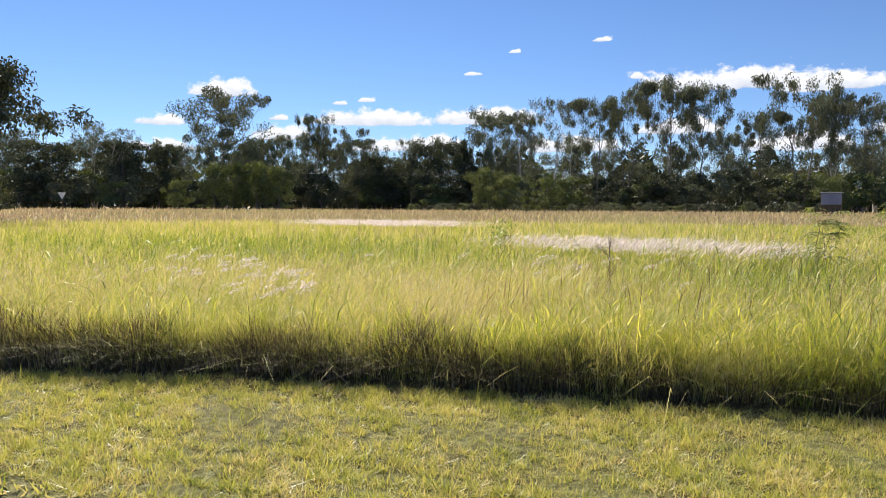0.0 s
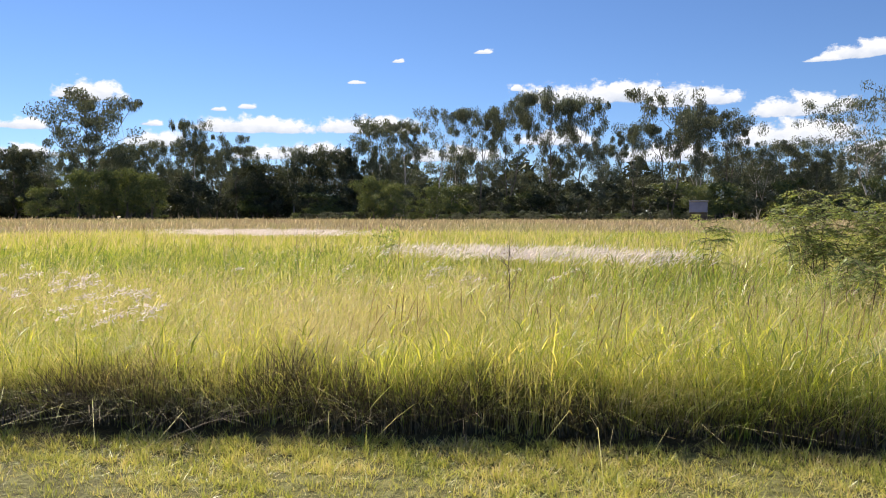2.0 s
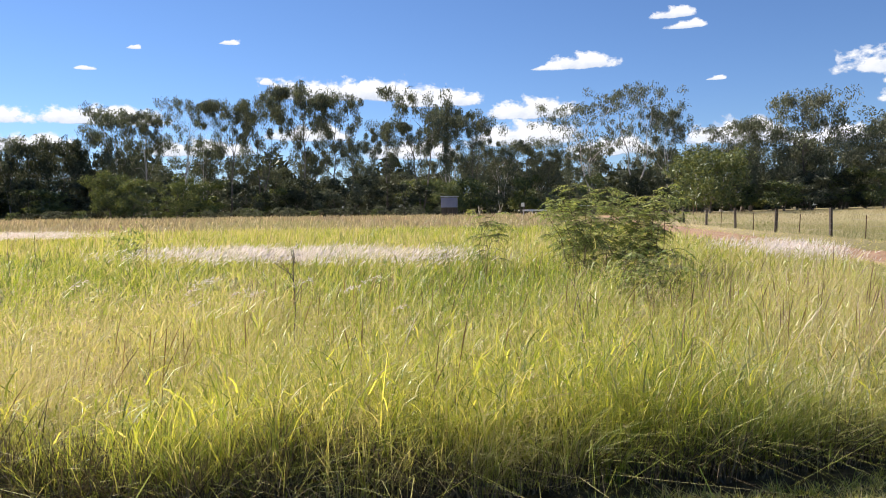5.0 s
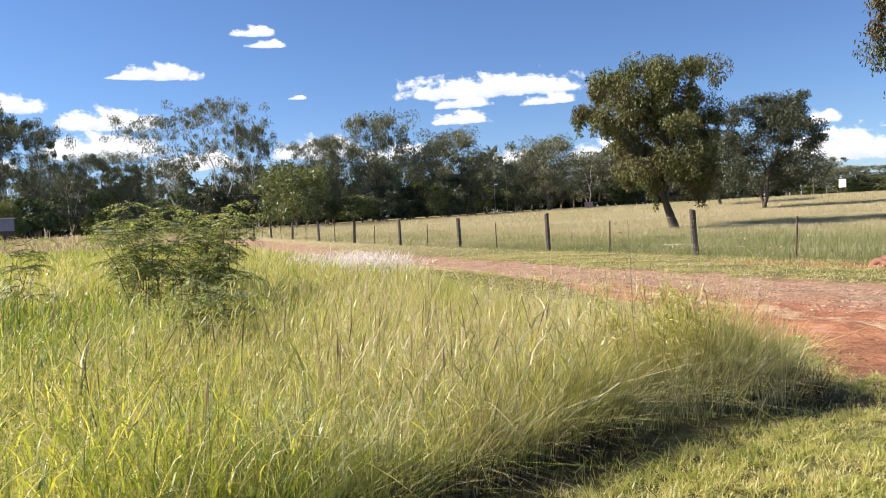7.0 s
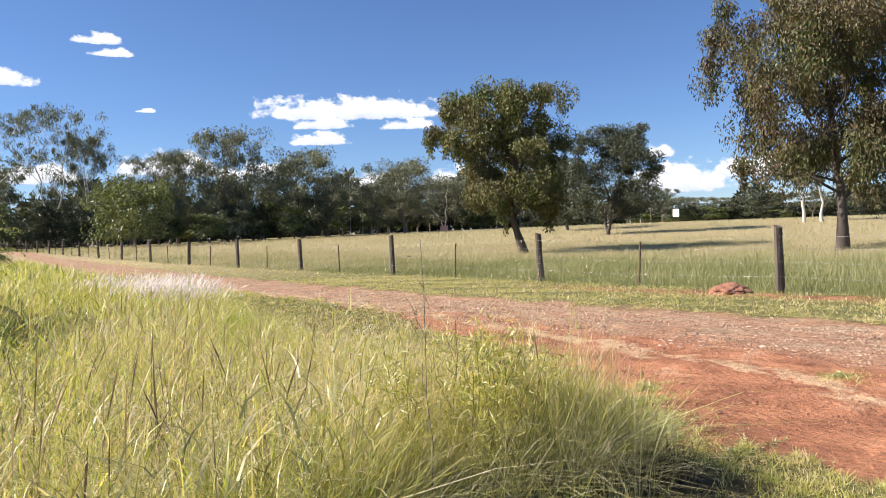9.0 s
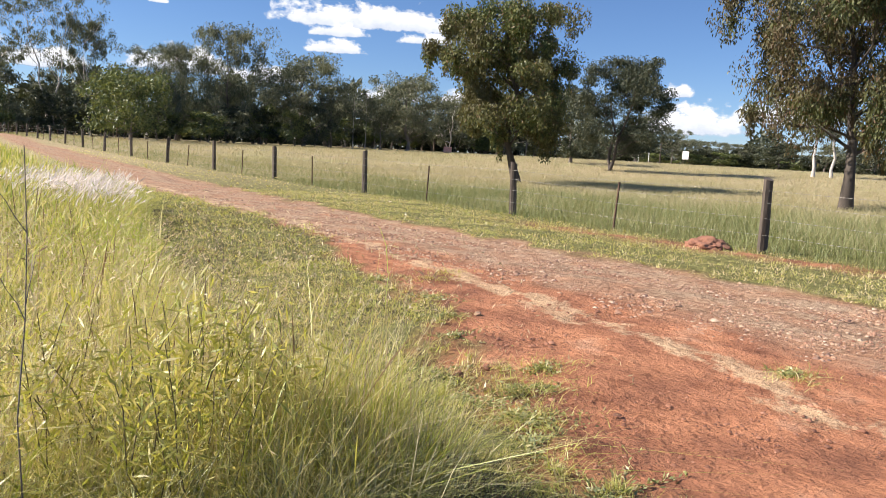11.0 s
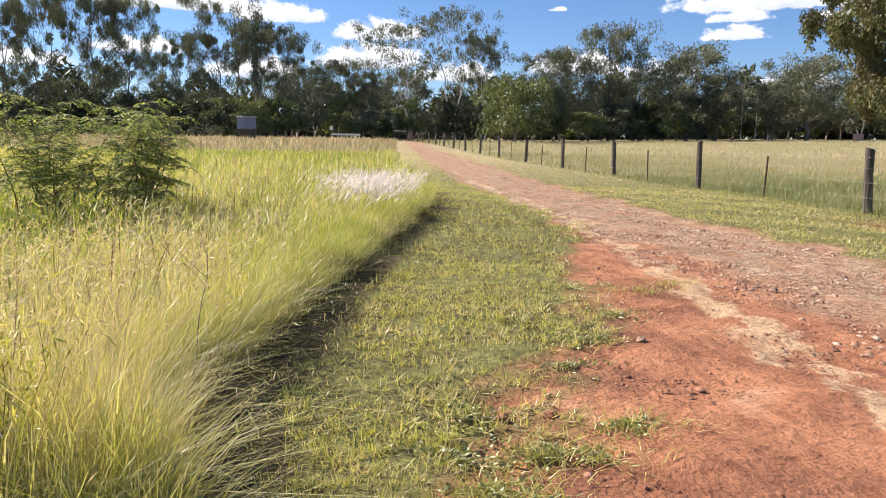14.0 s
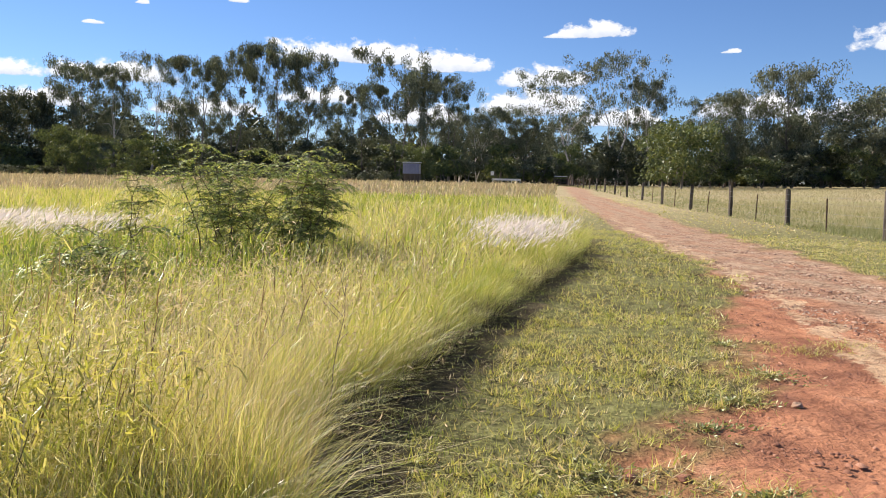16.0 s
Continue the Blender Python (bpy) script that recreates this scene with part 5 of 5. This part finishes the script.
rail = tagged(new("white_guard_rail"), "low white rail beside the far road", "guard rail")
part("beam", box_mesh("beam", (4.4, 0.08, 0.28), (0.1, 108.1, 0.85), WHITE, 0.02), rail)
for x in (-1.9, -0.5, 0.9, 2.2):
    part("rail_post", box_mesh("rail_post", (0.1, 0.1, 1.0), (x, 108.15, 0.48), WHITE, 0.01), rail)
rail.matrix_world = pose(0, 0, ground_at(0, 108))
marker = tagged(new("marker_board"), "small white marker board on post by far road", "sign")
part("board", box_mesh("board", (0.5, 0.04, 0.6), (-2.0, 107.9, 1.75), WHITE, 0.01), marker)
part("post", box_mesh("post", (0.08, 0.05, 1.5), (-2.0, 107.96, 0.7), POSTWOOD), marker)

marker.matrix_world = pose(0, 0, ground_at(-2, 108))


def road_sign(x, y, turn, w, h, top, label, dark=True):
    """A board on two posts; dark: a black figure band on the white."""
    thing = new("road_sign")
    part("board", box_mesh("board", (w, 0.05, h), (0, 0, top - h / 2), WHITE, 0.01), thing)
    if dark:
        part("dark_band", box_mesh("dark_band", (w * 0.55, 0.02, h * 0.35), (-w * 0.1, -0.04, top - h * 0.62), BLACK), thing, "black bar of unreadable lettering")
        part("dark_band", box_mesh("dark_band", (w * 0.25, 0.02, h * 0.2), (w * 0.2, -0.04, top - h * 0.28), BLACK), thing, "black bar of unreadable lettering")
    for s in (-1, 1):
        part("leg", box_mesh("leg", (0.08, 0.05, top), (s * w * 0.33, 0.06, top / 2 - 0.05), RUST), thing)
    thing.matrix_world = pose(x, y, ground_at(x, y), 0, 0, turn)
    return tagged(thing, label, "sign", "road signs")


road_sign(39.2, 132.8, -62, 1.8, 1.75, 3.85, "black and white road sign on two legs")
road_sign(24.9, 111, -50, 0.9, 0.7, 2.9, "small pale road sign before round tree", False)
road_sign(151.4, 101.5, -88, 1.7, 1.9, 3.6, "plain white board on legs across paddock", False)

crate = tagged(new("orange_crate"), "orange-red plastic crate on the paddock grass", "crate")
part("body", box_mesh("body", (1.5, 1.2, 1.0), (0, 0, 0.5), SALMON, 0.05), crate)
part("lid", box_mesh("lid", (1.6, 1.3, 0.12), (0, 0, 1.04), SALMON, 0.04), crate)
crate.matrix_world = pose(81.3, 104.5, ground_at(81.3, 104.5), 0, 0, -38)

goal = tagged(new("goal_frame"), "white tube goal frame at the paddock's far side", "goal")
tubes = Tubes()
tubes.line([(-1.2, 0, 0), (-1.2, 0, 2.9)], [0.08, 0.08], 6)
part("goal_post", tubes.mesh("goal_post", WHITE), goal)
tubes = Tubes()
tubes.line([(1.2, 0, 0), (1.2, 0, 2.9)], [0.08, 0.08], 6)
part("goal_post", tubes.mesh("goal_post", WHITE), goal)
tubes = Tubes()
tubes.line([(-1.2, 0, 2.9), (1.2, 0, 2.9)], [0.08, 0.08], 6)
part("crossbar", tubes.mesh("crossbar", WHITE), goal)
goal.matrix_world = pose(145.8, 109.4, ground_at(145.8, 109.4), 0, 0, -53)


def power_pole(x, y, height):
    thing = new("power_pole")
    tubes = Tubes()
    tubes.line([(0, 0, -0.2), (0, 0, height)], [0.18, 0.12], 8)
    part("pole", tubes.mesh("pole", POSTWOOD), thing)
    part("crossarm", box_mesh("crossarm", (1.8, 0.12, 0.14), (0, 0, height - 0.5), POSTWOOD, 0.02), thing)
    for s in (-0.8, 0.8):
        part("insulator", box_mesh("insulator", (0.1, 0.1, 0.2), (s, 0, height - 0.34), WHITE, 0.03), thing)
    thing.matrix_world = pose(x, y, ground_at(x, y), 0, 0, -35)
    return tagged(thing, "grey timber power pole with crossarm", "power pole", "power poles")


power_pole(85.3, 114.1, 8.3)
power_pole(148.1, 106.3, 8.8)
power_pole(-118.0, 70.0, 9.0)
lines = tagged(new("power_lines"), "thin power lines strung before the wood", "power line")
for z in (7.6, 8.1):
    tubes = Tubes()
    t = np.linspace(0, 1, 14)
    tubes.line(np.stack([-118 + 100 * t, 70 + 45 * t, z - 1.6 * 4 * t * (1 - t) * 0.6], 1), np.full(14, 0.014), 4)
    part("cable", tubes.mesh("cable", BLACK), lines)
bare = grow(401, 4.4, 5.5, 0.15, 11, 60, 0.2, 0.3, PALEBARK, GUM, 0.2, stems=3, trunk=0.02, twigs=5, name="bleached_dead_bush")
bare.matrix_world = pose(110.6, 89.5, ground_at(110.6, 89.5))
tagged(bare, "bleached white dead bush at the paddock's edge", "dead bush")

give = tagged(new("give_way_sign"), "triangular road sign on a thin post by far road", "sign")
bm = bmesh.new()
tri = [bm.verts.new((s * 0.45, 0, z)) for s, z in ((-1, 2.35), (1, 2.35), (0, 1.5))]
face = bm.faces.new(tri)
ext = bmesh.ops.extrude_face_region(bm, geom=[face])
bmesh.ops.translate(bm, vec=(0, 0.04, 0), verts=[g for g in ext["geom"] if isinstance(g, bmesh.types.BMVert)])
part("board", bm_mesh("board", bm, WHITE), give)
part("post", box_mesh("post", (0.07, 0.05, 2.3), (0, 0.06, 1.1), RUST), give)
give.matrix_world = pose(-91.5, 43.1, ground_at(-91.5, 43.1), 0, 0, 60)
wp = new("marker_post", box_mesh("marker_post", (0.16, 0.1, 1.9), (-29.35, 104, 0.9), WHITE, 0.02))
wp.matrix_world = pose(0, 0, ground_at(-29.35, 104))
tagged(wp, "slim white marker post before the wood", "marker post")

# ---- clouds ----
def cloud_mat():
    m, nt, out = node_mat("cloud_white")
    tc = nt.nodes.new("ShaderNodeTexCoord")
    info = nt.nodes.new("ShaderNodeObjectInfo")
    sep = nt.nodes.new("ShaderNodeSeparateXYZ")
    nt.links.new(tc.outputs["Object"], sep.inputs[0])

    def calc(op, a, b=0.0, c=0.0):
        n = nt.nodes.new("ShaderNodeMath")
        n.operation = op
        for i, v in enumerate((a, b, c)):
            if isinstance(v, (int, float)):
                n.inputs[i].default_value = v
            else:
                nt.links.new(v, n.inputs[i])
        return n.outputs[0]

    noise4 = add(nt, "ShaderNodeTexNoise", Scale=0.02, Detail=8.0, Roughness=0.62)
    noise4.noise_dimensions = "4D"
    mp = nt.nodes.new("ShaderNodeMapping")
    mp.inputs["Scale"].default_value = (0.8, 1.15, 1.0)
    nt.links.new(tc.outputs["Object"], mp.inputs[0])
    nt.links.new(mp.outputs[0], noise4.inputs["Vector"])
    nt.links.new(calc("MULTIPLY", info.outputs["Random"], 40.0), noise4.inputs["W"])
    gen = nt.nodes.new("ShaderNodeSeparateXYZ")
    nt.links.new(tc.outputs["Generated"], gen.inputs[0])
    u = calc("MULTIPLY_ADD", gen.outputs[0], 2.0, -1.0)
    v = gen.outputs[1]
    lens = calc("SUBTRACT", 1.0, calc("MULTIPLY", u, u))
    low = calc("SMOOTH_MIN", calc("MULTIPLY", v, 5.0), 1.0, 0.3)
    high = calc("SUBTRACT", 1.0, v)
    body = calc("MULTIPLY", calc("MULTIPLY", lens, low), high)
    dens = calc("ADD", calc("MULTIPLY", body, 1.35), calc("MULTIPLY_ADD", noise4.outputs[0], 1.7, -1.15))
    rim = calc("MINIMUM", calc("MULTIPLY", lens, 4.0), calc("MULTIPLY", calc("MULTIPLY", v, high), 12.0))
    fac = nt.nodes.new("ShaderNodeMapRange")
    fac.inputs[1].default_value, fac.inputs[2].default_value = 0.02, 0.26
    nt.links.new(dens, fac.inputs[0])
    alpha = calc("MULTIPLY", fac.outputs[0], calc("MINIMUM", rim, 1.0))
    em = add(nt, "ShaderNodeEmission", Strength=0.56)
    shade = ramp(nt, calc("MULTIPLY_ADD", noise4.outputs[0], 0.6, calc("MULTIPLY", v, 0.7)), [(0.3, (0.62, 0.68, 0.8)), (0.62, (0.97, 0.97, 1.0))])
    nt.links.new(shade, em.inputs[0])
    tr = nt.nodes.new("ShaderNodeBsdfTransparent")
    mx = nt.nodes.new("ShaderNodeMixShader")
    nt.links.new(alpha, mx.inputs[0])
    nt.links.new(tr.outputs[0], mx.inputs[1])
    nt.links.new(em.outputs[0], mx.inputs[2])
    nt.links.new(mx.outputs[0], out.inputs[0])
    return m


CLOUD = cloud_mat()


def cloud(az, el, half, thick, label="white flat-based fair-weather cloud in blue sky"):
    """A cloud far off: bearing and height of its middle, half its width and its thickness, in degrees."""
    dist = 2600.0
    w, h = 2 * dist * math.tan(radians(half)) * 1.3, dist * math.tan(radians(thick)) * 1.5
    bm = bmesh.new()
    bmesh.ops.create_grid(bm, x_segments=8, y_segments=4, size=0.5)
    bmesh.ops.scale(bm, vec=(w, h, 1), verts=bm.verts)
    ob = new("cloud", bm_mesh("cloud", bm, CLOUD))
    a = radians(az)
    ob.matrix_world = pose(-5 + dist * math.sin(a), -6 + dist * math.cos(a), 1.4 + dist * math.tan(radians(el)), 90, 0, -az)
    ob.visible_shadow = False
    return tagged(ob, label, "cloud", "clouds", "structure")


for az, el, half, thick in ((-52.4, 6.3, 1.7, 0.8), (-48.2, 8.9, 2.3, 1.5), (-44.2, 6.7, 0.8, 0.4), (-37.3, 7.0, 4.7, 1.3), (-28.4, 7.2, 4.3, 1.4), (-44.0, 5.7, 2.2, 1.2), (-33.2, 5.1, 3.6, 1.3),
                            (-36.8, 4.8, 1.8, 0.9), (-52.6, 4.5, 2.5, 0.9), (-10.5, 9.5, 6.3, 1.6), (-16.9, 9.9, 0.5, 0.6), (-4.0, 8.9, 3.3, 1.4), (3.2, 8.0, 3.4, 1.6), (-19.7, 12.5, 0.8, 0.35),
                            (-26.2, 11.8, 0.5, 0.3), (-37.5, 8.2, 0.7, 0.4), (-39.6, 7.9, 0.6, 0.3), (-29.3, 10.2, 0.7, 0.3)):
    cloud(az, el, half, thick)
for az, el, half, thick in ((2.6, 6.2, 4.2, 2.0), (7.0, 11.3, 2.6, 1.2), (4.2, 10.8, 1.2, 0.4), (13.6, 14.2, 1.6, 0.8), (14.4, 13.3, 1.5, 0.6), (31.3, 10.0, 6.8, 1.8), (29.3, 8.8, 2.1, 1.0), (29.2, 7.6, 2.1, 1.0), (36.0, 8.6, 2.0, 0.8),
                            (16.5, 9.4, 0.7, 0.3), (18.0, 5.8, 3.4, 1.8), (54.4, 5.7, 1.4, 0.9), (55.8, 3.9, 4.0, 2.2), (40.0, 4.6, 2.6, 1.6), (62, 4.6, 3.5, 1.8), (-22, 5.0, 4.0, 1.2), (9.0, 5.0, 3.0, 1.4), (-6, 5.0, 3.6, 1.5), (24, 5.2, 2.8, 1.3), (-14, 6.2, 3.0, 1.2), (33, 4.4, 2.6, 1.2)):
    cloud(az, el, half, thick)
